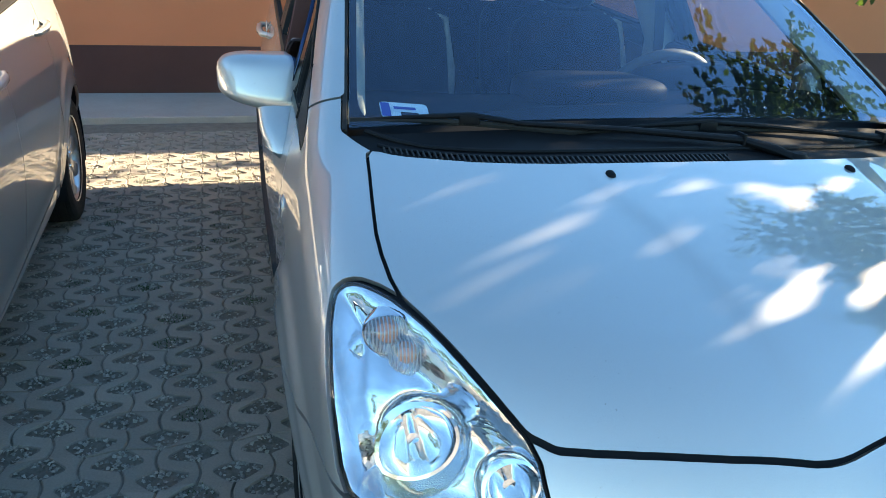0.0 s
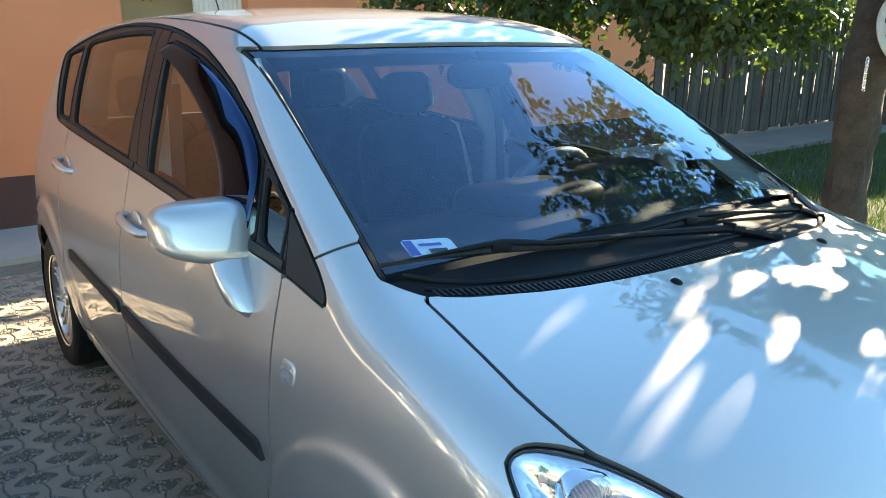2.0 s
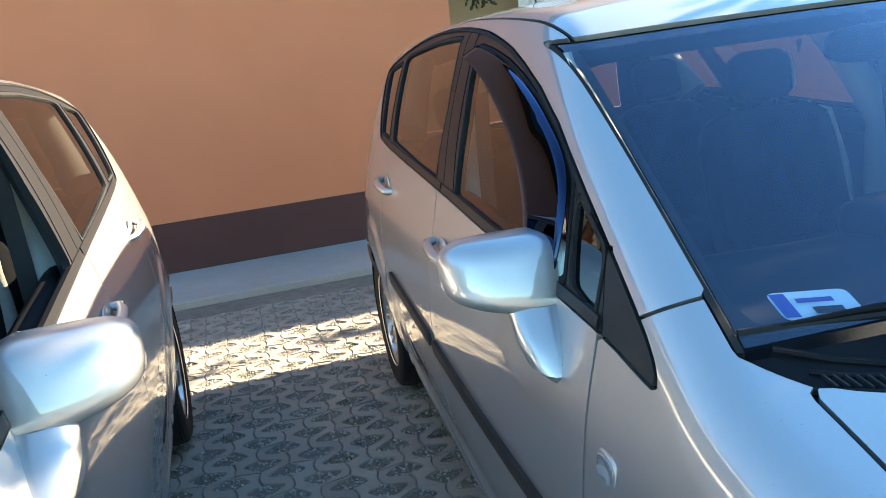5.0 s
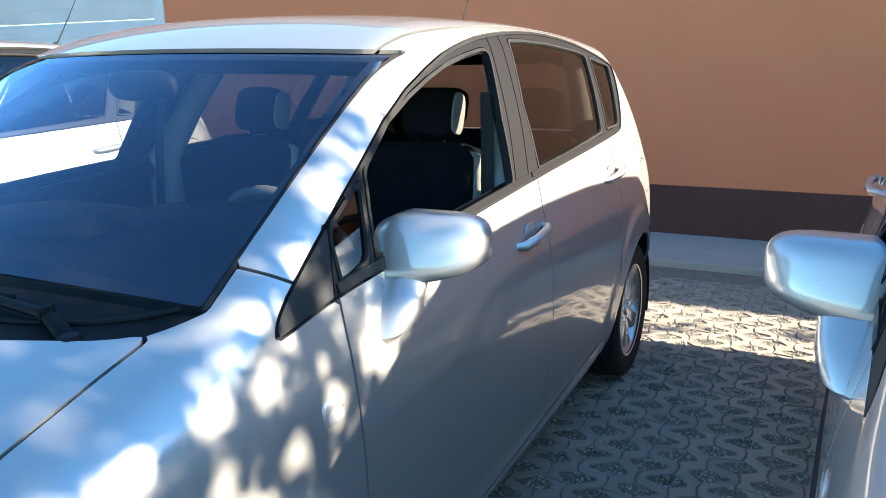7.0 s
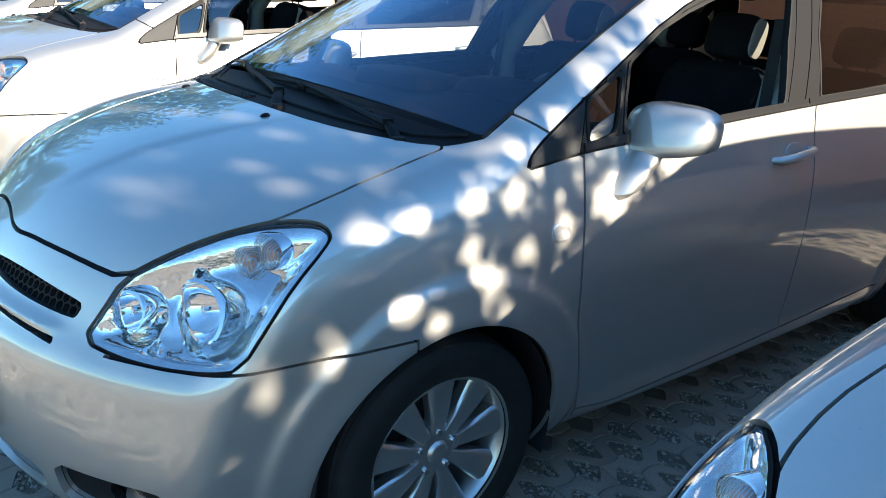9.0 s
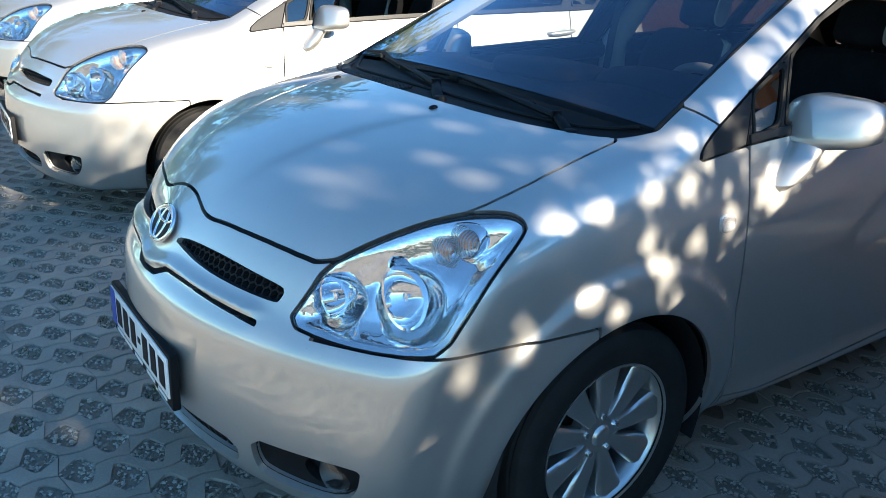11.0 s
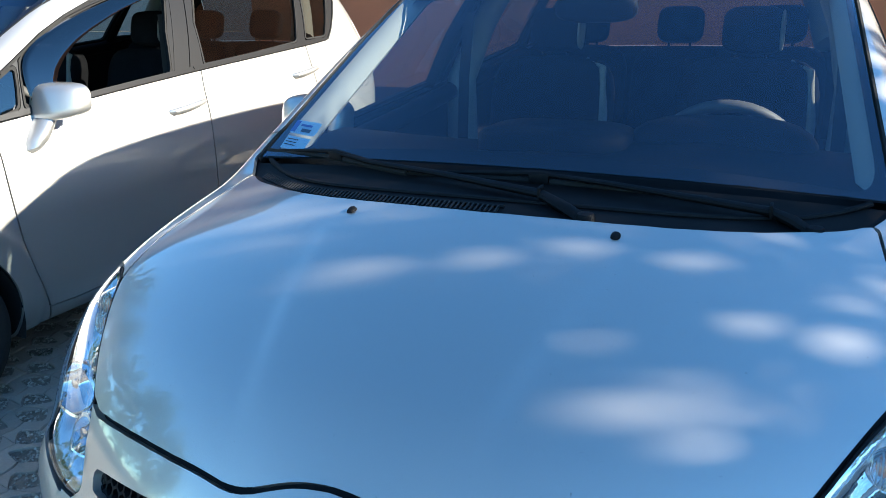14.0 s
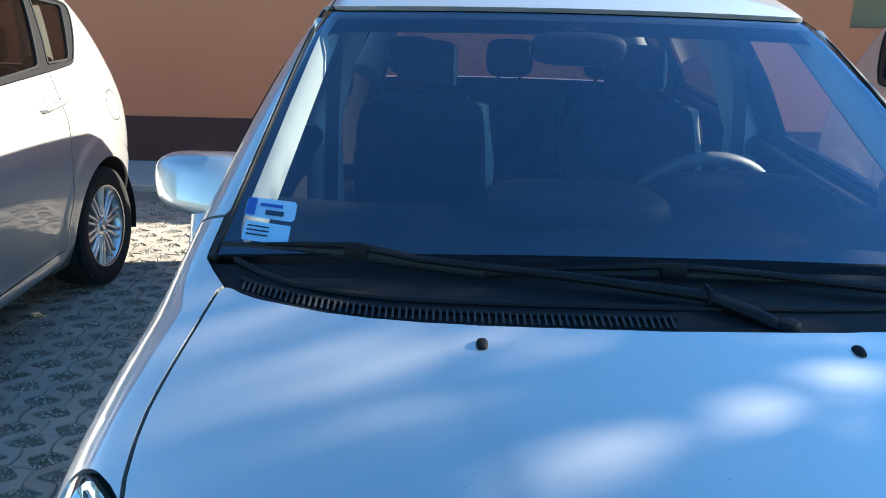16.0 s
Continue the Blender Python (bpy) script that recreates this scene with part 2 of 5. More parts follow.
CAP = speckled("hubcap_plastic", (0.34, 0.33, 0.30), (0.46, 0.45, 0.41), 6, 0.45, 200, 0.2, 0.001)
BEIGE = speckled("beige_render", (0.45, 0.35, 0.19), (0.52, 0.41, 0.24), 1.5, 0.9, 200, 0.4, 0.002)


# ---- mesh helpers ----
def mesh_object(name, verts, faces, material, parent=None, label="", smooth=False, normals=None):
    me = bpy.data.meshes.new(name)
    me.from_pydata([tuple(v) for v in verts], [], [tuple(f) for f in faces])
    me.materials.append(material)
    if smooth:
        me.polygons.foreach_set("use_smooth", [True] * len(me.polygons))
    if normals is not None:
        me.normals_split_custom_set_from_vertices([tuple(n) for n in normals])
    me.update()
    ob = new(name, me)
    ob.parent = parent
    if label:
        ob["label"] = label
    return ob


def part(name, bm, material, parent, label="", smooth=True):
    """A bmesh as one mesh object under a thing or a part."""
    me = bpy.data.meshes.new(name)
    bm.normal_update()
    if smooth:
        for f in bm.faces:
            f.smooth = True
        for e in bm.edges:
            if len(e.link_faces) == 2 and e.calc_face_angle(0) > radians(38):
                e.smooth = False
    bm.to_mesh(me)
    bm.free()
    me.materials.append(material)
    ob = new(name, me)
    ob.parent = parent
    if label:
        ob["label"] = label
    return ob


def box(bm, lo, hi, bevel=0.0, m=None):
    r = bmesh.ops.create_cube(bm, size=1)
    c = [(a + b) / 2 for a, b in zip(lo, hi)]
    s = [b - a for a, b in zip(lo, hi)]
    bmesh.ops.scale(bm, vec=s, verts=r["verts"])
    bmesh.ops.translate(bm, vec=c, verts=r["verts"])
    vs = r["verts"]
    if bevel:
        es = list({e for v in vs for e in v.link_edges})
        g = bmesh.ops.bevel(bm, geom=es, offset=bevel, segments=2, affect="EDGES", profile=0.6)
        vs = list({v for f in g["faces"] for v in f.verts} | {v for v in vs if v.is_valid})
    if m is not None:
        bmesh.ops.transform(bm, matrix=m, verts=vs)
    return vs


def spline(*pts):
    """A natural cubic through (x, y) pairs, straight beyond its ends."""
    x, y = np.array([p[0] for p in pts], float), np.array([p[1] for p in pts], float)
    n, h = len(x), np.diff(x)
    a, r = np.eye(n), np.zeros(n)
    for i in range(1, n - 1):
        a[i, i - 1:i + 2] = h[i - 1], 2 * (h[i - 1] + h[i]), h[i]
        r[i] = 6 * ((y[i + 1] - y[i]) / h[i] - (y[i] - y[i - 1]) / h[i - 1])
    m = np.linalg.solve(a, r)

    def at(q):
        q = np.asarray(q, float)
        i = np.clip(np.searchsorted(x, q) - 1, 0, n - 2)
        u = np.clip(q, x[0], x[-1])
        d, hi = u - x[i], h[i]
        s = (y[i + 1] - y[i]) / hi - hi * (2 * m[i] + m[i + 1]) / 6
        v = y[i] + d * (s + d * (m[i] / 2 + d * (m[i + 1] - m[i]) / (6 * hi)))
        slope0 = (y[1] - y[0]) / h[0] - h[0] * m[1] / 6
        slope1 = (y[-1] - y[-2]) / h[-1] + h[-1] * m[-2] / 6
        return v + np.minimum(q - x[0], 0) * slope0 + np.maximum(q - x[-1], 0) * slope1
    return at


def smin(a, b, k):
    h = np.maximum(k - np.abs(a - b), 0) / k
    return np.minimum(a, b) - h * h * k / 4


def smax(a, b, k):
    return -smin(-a, -b, k)


def poly_field(px, py, pts, rounding=2):
    """Signed distance to a closed outline, positive inside; corners cut round."""
    p = [np.array(q, float) for q in pts]
    for _ in range(rounding):
        q = []
        for a, b in zip(p, p[1:] + p[:1]):
            q += [a * 0.75 + b * 0.25, a * 0.25 + b * 0.75]
        p = q
    d2 = np.full(np.shape(px), 1e9)
    inside = np.zeros(np.shape(px), bool)
    for a, b in zip(p, p[1:] + p[:1]):
        e = b - a
        wx, wy = px - a[0], py - a[1]
        t = np.clip((wx * e[0] + wy * e[1]) / max(e @ e, 1e-12), 0, 1)
        d2 = np.minimum(d2, (wx - t * e[0]) ** 2 + (wy - t * e[1]) ** 2)
        cross = ((a[1] > py) != (b[1] > py)) & (px < e[0] * (py - a[1]) / (e[1] if e[1] else 1e-12) + a[0])
        inside ^= cross
    return np.where(inside, 1, -1) * np.sqrt(d2)


# ---- the car's body: one smooth solid, cut into panels ----
plan = spline((-0.9, 0.84), (-0.5, 0.940), (-0.3, 0.970), (-0.1, 0.984), (0.3, 0.990), (0.8, 1.0), (1.6, 1.0), (2.4, 0.988), (2.75, 0.975), (3.1, 0.95), (3.45, 0.90))
flank = spline((0.18, 0.765), (0.28, 0.822), (0.40, 0.855), (0.55, 0.876), (0.68, 0.885), (0.80, 0.878), (0.90, 0.862), (1.0, 0.834), (1.08, 0.811), (1.15, 0.789), (1.25, 0.754), (1.35, 0.712), (1.45, 0.664), (1.53, 0.623), (1.65, 0.56))
hood_line = spline((-0.95, 0.67), (-0.85, 0.768), (-0.77, 0.856), (-0.65, 0.934), (-0.52, 0.992), (-0.205, 1.070), (-0.10, 1.089), (0.05, 1.105), (0.4, 1.11))
roof_line = spline((0.6, 1.52), (1.0, 1.575), (1.4, 1.603), (1.9, 1.606), (2.5, 1.58), (3.0, 1.53), (3.4, 1.47))
nose_line = spline((0.15, -0.79), (0.25, -0.862), (0.36, -0.897), (0.48, -0.907), (0.58, -0.902), (0.64, -0.888), (0.675, -0.860), (0.72, -0.832), (0.77, -0.806), (0.82, -0.772), (0.95, -0.66))
tail_line = spline((0.15, 3.18), (0.3, 3.28), (0.5, 3.38), (0.75, 3.44), (0.95, 3.43), (1.1, 3.37), (1.3, 3.25), (1.6, 3.05))
WHEEL_Y, ARCH_R, HUB_Z = (0.0, 2.75), 0.360, 0.31


def windscreen_y(x, z):
    return 0.084 + 1.949 * (z - 1.125) + 0.30 * x * x


def body_field(x, y, z):
    """Positive inside the car."""
    ax = np.sqrt(x * x + 1e-8)
    flare = 0
    for wy in WHEEL_Y:
        r = np.hypot(y - wy, z - HUB_Z)
        flare = flare + 0.014 / (1 + np.exp((r - ARCH_R - 0.115) / 0.008)) + 0.008 * np.exp(-np.clip(r - ARCH_R - 0.01, 0, None) ** 2 / 0.0016)
    side = flank(z) * plan(y) + flare - ax
    side = side + 0.03 * np.exp(-((z - 0.262) / 0.045) ** 2) / (1 + np.exp((0.56 - y) / 0.03)) / (1 + np.exp((y - 2.3) / 0.03))
    hood = hood_line(y - 0.31 * ax ** 2 - 0.10 * ax ** 6) - 0.085 * ax ** 2 - z
    hood = hood + 0.0056 / (1 + np.exp((ax - 0.36 - 0.26 * y) / 0.009)) / (1 + np.exp((y + 0.22) / 0.06))
    cabin = smin((y - windscreen_y(ax, z)) / 2.19, roof_line(y) - 0.09 * ax ** 2 - 0.25 * ax ** 6 - z, 0.07)
    cabin = smin(cabin, (tail_line(z) - 0.20 * ax ** 2 - y) * 0.9, 0.1)
    top = smax(hood, cabin, 0.02)
    nose = y - nose_line(z) - 0.45 * ax ** 2 - 0.12 * ax ** 8 + 0.016 * np.exp(-(ax / 0.095) ** 2 - ((z - 0.765) / 0.075) ** 2)
    bar = z - 0.701 + 0.04 * ax + 0.022 * np.exp(-(ax / 0.075) ** 2)
    nose = nose + 0.017 * np.exp(-(bar / 0.0140) ** 2) / (1 + np.exp((ax - 0.455) / 0.012))
    body = smin(smin(side, top, 0.075), nose, 0.045)
    body = smin(body, (tail_line(z) - 0.20 * ax ** 2 - 0.3 * ax ** 6 - y) * 0.9, 0.10)
    return smin(body, z - 0.19, 0.03)


def gradient(f, p, e=2e-3):
    g = np.empty_like(p)
    for i in range(3):
        d = np.zeros(3)
        d[i] = e
        g[:, i] = (f(*(p + d).T) - f(*(p - d).T)) / (2 * e)
    return g


def surface(f, lo, hi, h):
    """A net of quads on f = 0, drawn tight onto it, with its outward normals."""
    ax = [np.arange(a, b + h, h) for a, b in zip(lo, hi)]
    gx, gy, gz = np.meshgrid(*ax, indexing="ij")
    s = f(gx, gy, gz) > 0
    n = np.array(s.shape) - 1
    cnt = np.zeros(n, int)
    for i in (0, 1):
        for j in (0, 1):
            for k in (0, 1):
                cnt += s[i:n[0] + i, j:n[1] + j, k:n[2] + k]
    active = (cnt > 0) & (cnt < 8)
    ids = np.full(n, -1)
    ids[active] = np.arange(active.sum())
    p = np.argwhere(active) * h + h / 2 + np.array(lo)
    for _ in range(7):
        g = gradient(f, p)
        step = (f(*p.T) / np.maximum((g * g).sum(1), 0.05))[:, None] * g
        p = p - np.clip(step, -h, h)
    g = -gradient(f, p)
    normals = g / np.linalg.norm(g, axis=1)[:, None]
    quads = []
    for a in range(3):
        b, c = (a + 1) % 3, (a + 2) % 3
        sl0, sl1 = [slice(None)] * 3, [slice(None)] * 3
        sl0[a], sl1[a] = slice(0, -1), slice(1, None)
        e = np.argwhere(s[tuple(sl0)] != s[tuple(sl1)])
        e = e[(e[:, b] > 0) & (e[:, c] > 0) & (e[:, b] < n[b]) & (e[:, c] < n[c])]
        q = []
        for db, dc in ((-1, -1), (0, -1), (0, 0), (-1, 0)):
            o = e.copy()
            o[:, b] += db
            o[:, c] += dc
            q.append(ids[tuple(o.T)])
        q = np.stack(q, 1)
        flip = ~s[tuple(e.T)]
        q[flip] = q[flip][:, ::-1]
        quads.append(q)
    return p, np.concatenate(quads), normals


def clip(v, faces, nrm, fields):
    """The piece of a net where all the fields are above 0, cut along each one's zero line in turn."""
    pos = (fields > 0)[faces]
    safe = pos.all((1, 2))
    dead = (~pos).all(1).any(1)
    rows = list(np.hstack([v, nrm, fields]))
    work = [list(f) for f in faces[~safe & ~dead]]
    for c in range(6, 6 + fields.shape[1]):
        cut, kept = {}, []
        for f in work:
            val = [rows[i][c] for i in f]
            if min(val) > 0:
                kept.append(f)
                continue
            if max(val) <= 0:
                continue
            q = []
            for k in range(len(f)):
                i, j = f[k - 1], f[k]
                a, b = val[k - 1], val[k]
                if (a > 0) != (b > 0):
                    key = (i, j) if i < j else (j, i)
                    if key not in cut:
                        cut[key] = len(rows)
                        rows.append(rows[i] + (rows[j] - rows[i]) * (a / (a - b)))
                    q.append(cut[key])
                if b > 0:
                    q.append(j)
            if len(q) > 2:
                kept.append(q)
        work = kept
    out = [list(f) for f in faces[safe]] + work
    used = sorted({i for f in out for i in f})
    index = {i: k for k, i in enumerate(used)}
    data = np.array([rows[i] for i in used]).reshape(-1, 6 + fields.shape[1])
    n = data[:, 3:6] / np.maximum(np.linalg.norm(data[:, 3:6], axis=1), 1e-9)[:, None]
    return data[:, :3], [[index[i] for i in f] for f in out], n, data[:, 6:]


def both(*fields):
    """Several fields side by side; a piece must lie inside all of them."""
    return np.column_stack([f if f.ndim == 2 else f[:, None] for f in fields])


def hem(v, faces, nrm, depth):
    """Turns the open edges of a panel inwards, so that it has thickness."""
    count = {}
    for f in faces:
        for i, j in zip(f, list(f[1:]) + [f[0]]):
            count[(i, j)] = count.get((i, j), 0) + 1
    rim = [(i, j) for (i, j) in count if (j, i) not in count]
    ids, vs, ns, out = {}, list(v), list(nrm), list(faces)
    for e in rim:
        for i in e:
            if i not in ids:
                ids[i] = len(vs), len(vs) + 1
                vs += [v[i], v[i] - nrm[i] * depth]
                ns += [nrm[i], nrm[i]]
    for i, j in rim:
        out.append([ids[j][0], ids[i][0], ids[i][1], ids[j][1]])
    nv = np.array(vs)
    acc = np.zeros_like(nv)
    for f in out[len(faces):]:
        m = np.cross(nv[f[1]] - nv[f[0]], nv[f[2]] - nv[f[1]])
        for i in f:
            acc[i] += m
    ln = np.linalg.norm(acc, axis=1)
    ns = np.array(ns)
    ns[len(v):] = np.where(ln[len(v):, None] > 0, acc[len(v):] / np.maximum(ln[len(v):, None], 1e-12), ns[len(v):])
    return nv, out, ns


# Outlines of the panels. Side view: (y, z). Plan: (x, y). Lamp: (along the corner, z).
DLO = [(0.215, 1.010), (0.25, 1.050), (0.36, 1.114), (0.56, 1.222), (0.84, 1.366), (1.16, 1.466), (1.35, 1.502), (1.55, 1.529), (1.85, 1.546), (2.15, 1.546), (2.45, 1.522), (2.70, 1.478), (2.93, 1.424), (2.965, 1.405), (2.93, 1.33), (2.76, 1.15), (2.68, 1.134), (2.1, 1.114), (1.55, 1.095), (1.02, 1.070), (0.60, 1.043), (0.40, 1.030), (0.24, 1.008)]
HOOD = [(0, -0.750), (0.05, -0.752), (0.09, -0.758), (0.13, -0.764), (0.17, -0.762), (0.22, -0.750), (0.32, -0.727), (0.45, -0.687), (0.553, -0.646), (0.602, -0.577), (0.649, -0.499), (0.690, -0.425), (0.716, -0.375), (0.727, -0.26), (0.718, -0.143), (0.706, -0.02), (0.698, 0.08), (0.64, 0.02), (0.592, -0.011), (0.477, -0.076), (0.305, -0.127), (0.15, -0.148), (0, -0.155)]
LAMP = [(-0.143, 0.678), (-0.103, 0.738), (-0.066, 0.804), (0.018, 0.854), (0.106, 0.897), (0.182, 0.923), (0.261, 0.938), (0.326, 0.939), (0.357, 0.921), (0.348, 0.897), (0.302, 0.833), (0.268, 0.768), (0.217, 0.675), (0.155, 0.668), (0.05, 0.664), (-0.05, 0.667)]
F, E_FIELD = {}, {}


def use_net(net):
    """Takes a net of the skin as the one to cut, and works out how far each point lies inside each panel."""
    global SKIN_V, SKIN_F, SKIN_N, SX, SY, SZ, AX, edge, hood_back, arches
    SKIN_V, SKIN_F, SKIN_N = net
    SX, SY, SZ = SKIN_V.T
    AX = np.abs(SX)
    F.clear()
    E_FIELD.clear()
    parts = {}
    corner = (AX + SY) / math.sqrt(2)
    arches = np.minimum(*[np.maximum(np.hypot(SY - w, SZ - HUB_Z) - ARCH_R, 0.45 - AX) for w in WHEEL_Y])
    parts["side_glass"] = [poly_field(SY, SZ, DLO, 1), AX - 0.4]
    mirrored = [(-x, y) for x, y in HOOD[::-1]]
    parts["bonnet"] = [poly_field(SX, SY, HOOD + mirrored, 1), SZ - 0.70]
    parts["lamp"] = [poly_field(corner, SZ, LAMP, 1), -0.15 - SY, AX - 0.3]
    edge = 0.729 - 0.23 * (SZ - 1.125)
    on_screen = 0.5 * (windscreen_y(AX, SZ) + 0.12 - SY)
    parts["windscreen"] = [edge - 0.008 - AX, 1.496 - 0.03 * AX ** 2 - SZ, SZ - (1.113 - 0.075 * AX ** 2), on_screen]
    hood_back = spline((0, -0.155), (0.15, -0.148), (0.305, -0.127), (0.477, -0.076), (0.592, -0.011), (0.715, 0.08))
    parts["cowl"] = [np.minimum(0.699 + 0.6 * (SY - 0.08), edge - 0.001) - AX, on_screen, SZ - 1.0, SY - hood_back(AX) + 0.004, 1.13 - SZ]
    bumper_seam = 0.668 + 0.02 * (SY + 0.5)
    parts["bumper"] = [np.maximum(np.minimum(bumper_seam - SZ, -0.13 - SY), np.minimum(0.60 - AX, -0.55 - SY))]
    front_seam = spline((0.2, 0.52), (0.28, 0.50), (0.45, 0.44), (0.64, 0.402), (0.9, 0.403), (1.05, 0.42))(SZ)
    mid_seam = spline((0.2, 1.555), (0.28, 1.545), (0.64, 1.50), (0.9, 1.522), (1.1, 1.562), (1.3, 1.66))(SZ)
    sill_line = 0.268 + 0.026 * (SY - 0.5)
    parts["front_door"] = [SY - front_seam, mid_seam - SY, SZ - sill_line - 0.003, 1.16 - SZ, AX - 0.5]
    rear_edge = 2.47 - 0.25 * np.clip(0.9 - SZ, 0, 1) ** 0.9
    parts["rear_door"] = [SY - mid_seam, rear_edge - SY, np.hypot(SY - 2.75, SZ - HUB_Z) - 0.44, SZ - sill_line - 0.003, 1.20 - SZ, AX - 0.5]
    pillar_seam = 1.128 - 0.60 * (SY - 0.235)
    parts["wing"] = [front_seam - SY, (pillar_seam - SZ) * 0.85, AX - 0.5, np.maximum(SZ - bumper_seam, SY + 0.13)]
    parts["roof"] = [SZ - 1.38, 0.612 - 0.05 * np.clip(SY - 0.9, 0, 1) - AX, SY - windscreen_y(AX, 1.496 - 0.03 * AX ** 2), 3.05 - SY]
    parts["rear_window"] = [0.62 - 0.3 * (SZ - 1.08) - AX, SZ - 1.07, 1.43 - SZ, SY - 2.85]
    parts["tail_light"] = [poly_field(SY, SZ, [(3.06, 1.24), (3.2, 1.26), (3.34, 1.18), (3.46, 1.0), (3.44, 0.93), (3.28, 0.93), (3.14, 1.08)], 1), AX - 0.56]
    parts["fuel_flap"] = [0.078 - np.hypot(SY - 3.02, SZ - 0.90), SX - 0.3]
    parts["body_shell"] = [np.full(len(SX), 1.0)]
    before = [arches]
    for key, fields in parts.items():
        F[key] = np.minimum.reduce(fields)
        E_FIELD[key] = both(*fields, *before)
        before.append(-F[key])


MAIN_NET = surface(body_field, (-1.0005, -1.05, 0.12), (1.0005, 3.60, 1.70), 0.0145)
NOSE_NET = surface(body_field, (-1.004, -1.0, 0.12), (1.004, -0.05, 0.96), 0.0101)
use_net(MAIN_NET)
GAP = 0.0033


def skin(field, inset=0.0, depth=0.012, side=0):
    """A panel cut from the body's skin; side 1 or -1 takes one half of the car."""
    global skin_field
    value = both(field, side * SX - 0.001) if side else both(field)
    v, f, n, a = clip(SKIN_V, SKIN_F, SKIN_N, value)
    skin_field = a.min(1)
    v = v - n * inset
    return hem(v, f, n, depth) if depth else (v, f, n)


def panel(name, field, material, parent, inset=0.0, depth=0.012, side=0, label=""):
    v, f, n = skin(field, inset, depth, side)
    return mesh_object(name, v, f, material, parent, label, True, n)


def side_poly(pts, rounding=0):
    return np.minimum(poly_field(SY, SZ, pts, rounding), AX - 0.4)


def nose_poly(pts, rounding=1):
    """An outline in the front view, the same on both sides of the nose."""
    return np.minimum(poly_field(AX, SZ, pts, rounding), -0.45 - SY)


PANES = {
    "front_quarter_pane": [(0.441, 1.046), (0.54, 1.070), (0.550, 1.078), (0.574, 1.14), (0.596, 1.213), (0.590, 1.219), (0.46, 1.156), (0.447, 1.13)],
    "front_pane": [(0.578, 1.072), (0.602, 1.16), (0.630, 1.236), (0.650, 1.252), (0.79, 1.327), (0.93, 1.375), (1.07, 1.414), (1.21, 1.446), (1.36, 1.470), (1.50, 1.486), (1.532, 1.483), (1.538, 1.465), (1.43, 1.289), (1.368, 1.118), (1.352, 1.103), (1.06, 1.087), (0.80, 1.078)],
    "rear_pane": [(1.60, 1.120), (1.935, 1.132), (2.390, 1.157), (2.410, 1.168), (2.572, 1.445), (2.565, 1.462), (2.50, 1.474), (2.30, 1.492), (2.125, 1.506), (1.90, 1.514), (1.775, 1.514), (1.755, 1.505), (1.64, 1.313)],
    "rear_quarter_pane": [(2.50, 1.164), (2.70, 1.164), (2.725, 1.178), (2.887, 1.393), (2.885, 1.412), (2.645, 1.447), (2.630, 1.440)],
}
GRILLE = [(0.076, 0.744), (0.110, 0.757), (0.175, 0.762), (0.24, 0.763), (0.312, 0.761), (0.400, 0.753), (0.480, 0.744), (0.494, 0.738), (0.490, 0.711), (0.478, 0.708), (0.39, 0.710), (0.266, 0.716), (0.17, 0.725), (0.115, 0.735)]
CHIN = [(0.0, 0.664), (0.055, 0.665), (0.108, 0.688), (0.2, 0.687), (0.3, 0.681), (0.400, 0.674), (0.468, 0.668), (0.470, 0.654), (0.400, 0.660), (0.3, 0.667), (0.2, 0.673), (0.112, 0.674), (0.06, 0.651), (0.0, 0.649)]
INTAKE = [(0.0, 0.350), (0.30, 0.350), (0.42, 0.335), (0.405, 0.275), (0.36, 0.262), (0.0, 0.255)]
FOG = [(0.470, 0.378), (0.58, 0.384), (0.722, 0.388), (0.728, 0.374), (0.712, 0.318), (0.668, 0.275), (0.600, 0.262), (0.478, 0.268), (0.462, 0.29)]


def lathe(bm, profile, steps=40, m=None):
    """Turns a profile of (radius, along) round the x axis."""
    rings = []
    for i in range(steps):
        a = 2 * math.pi * i / steps
        rings.append([bm.verts.new((h, r * math.cos(a), r * math.sin(a))) for r, h in profile])
    for i in range(steps):
        p, q = rings[i], rings[(i + 1) % steps]
        for j in range(len(profile) - 1):
            bm.faces.new((p[j], p[j + 1], q[j + 1], q[j]))
    if m is not None:
        bmesh.ops.transform(bm, matrix=m, verts=[v for r in rings for v in r])
    return rings


def sweep(bm, path, radius, sides=8, flat=1.0):
    """A tube along a path; radius one number or one for each point; flat squeezes it in height."""
    path = [Vector(p) for p in path]
    radii = radius if isinstance(radius, (list, tuple)) else [radius] * len(path)
    rings = []
    for i, p in enumerate(path):
        d = (path[min(i + 1, len(path) - 1)] - path[max(i - 1, 0)]).normalized()
        side = d.cross(Vector((0, 0, 1)))
        if abs(d.z) > 0.75:
            side = d.cross(Vector((0, 1, 0)))
        side.normalize()
        up = side.cross(d)
        rings.append([bm.verts.new(p + radii[i] * (side * math.cos(2 * math.pi * k / sides) + up * flat * math.sin(2 * math.pi * k / sides))) for k in range(sides)])
    for p, q in zip(rings, rings[1:]):
        for k in range(sides):
            bm.faces.new((p[k], p[(k + 1) % sides], q[(k + 1) % sides], q[k]))
    bm.faces.new(rings[0][::-1])
    bm.faces.new(rings[-1])


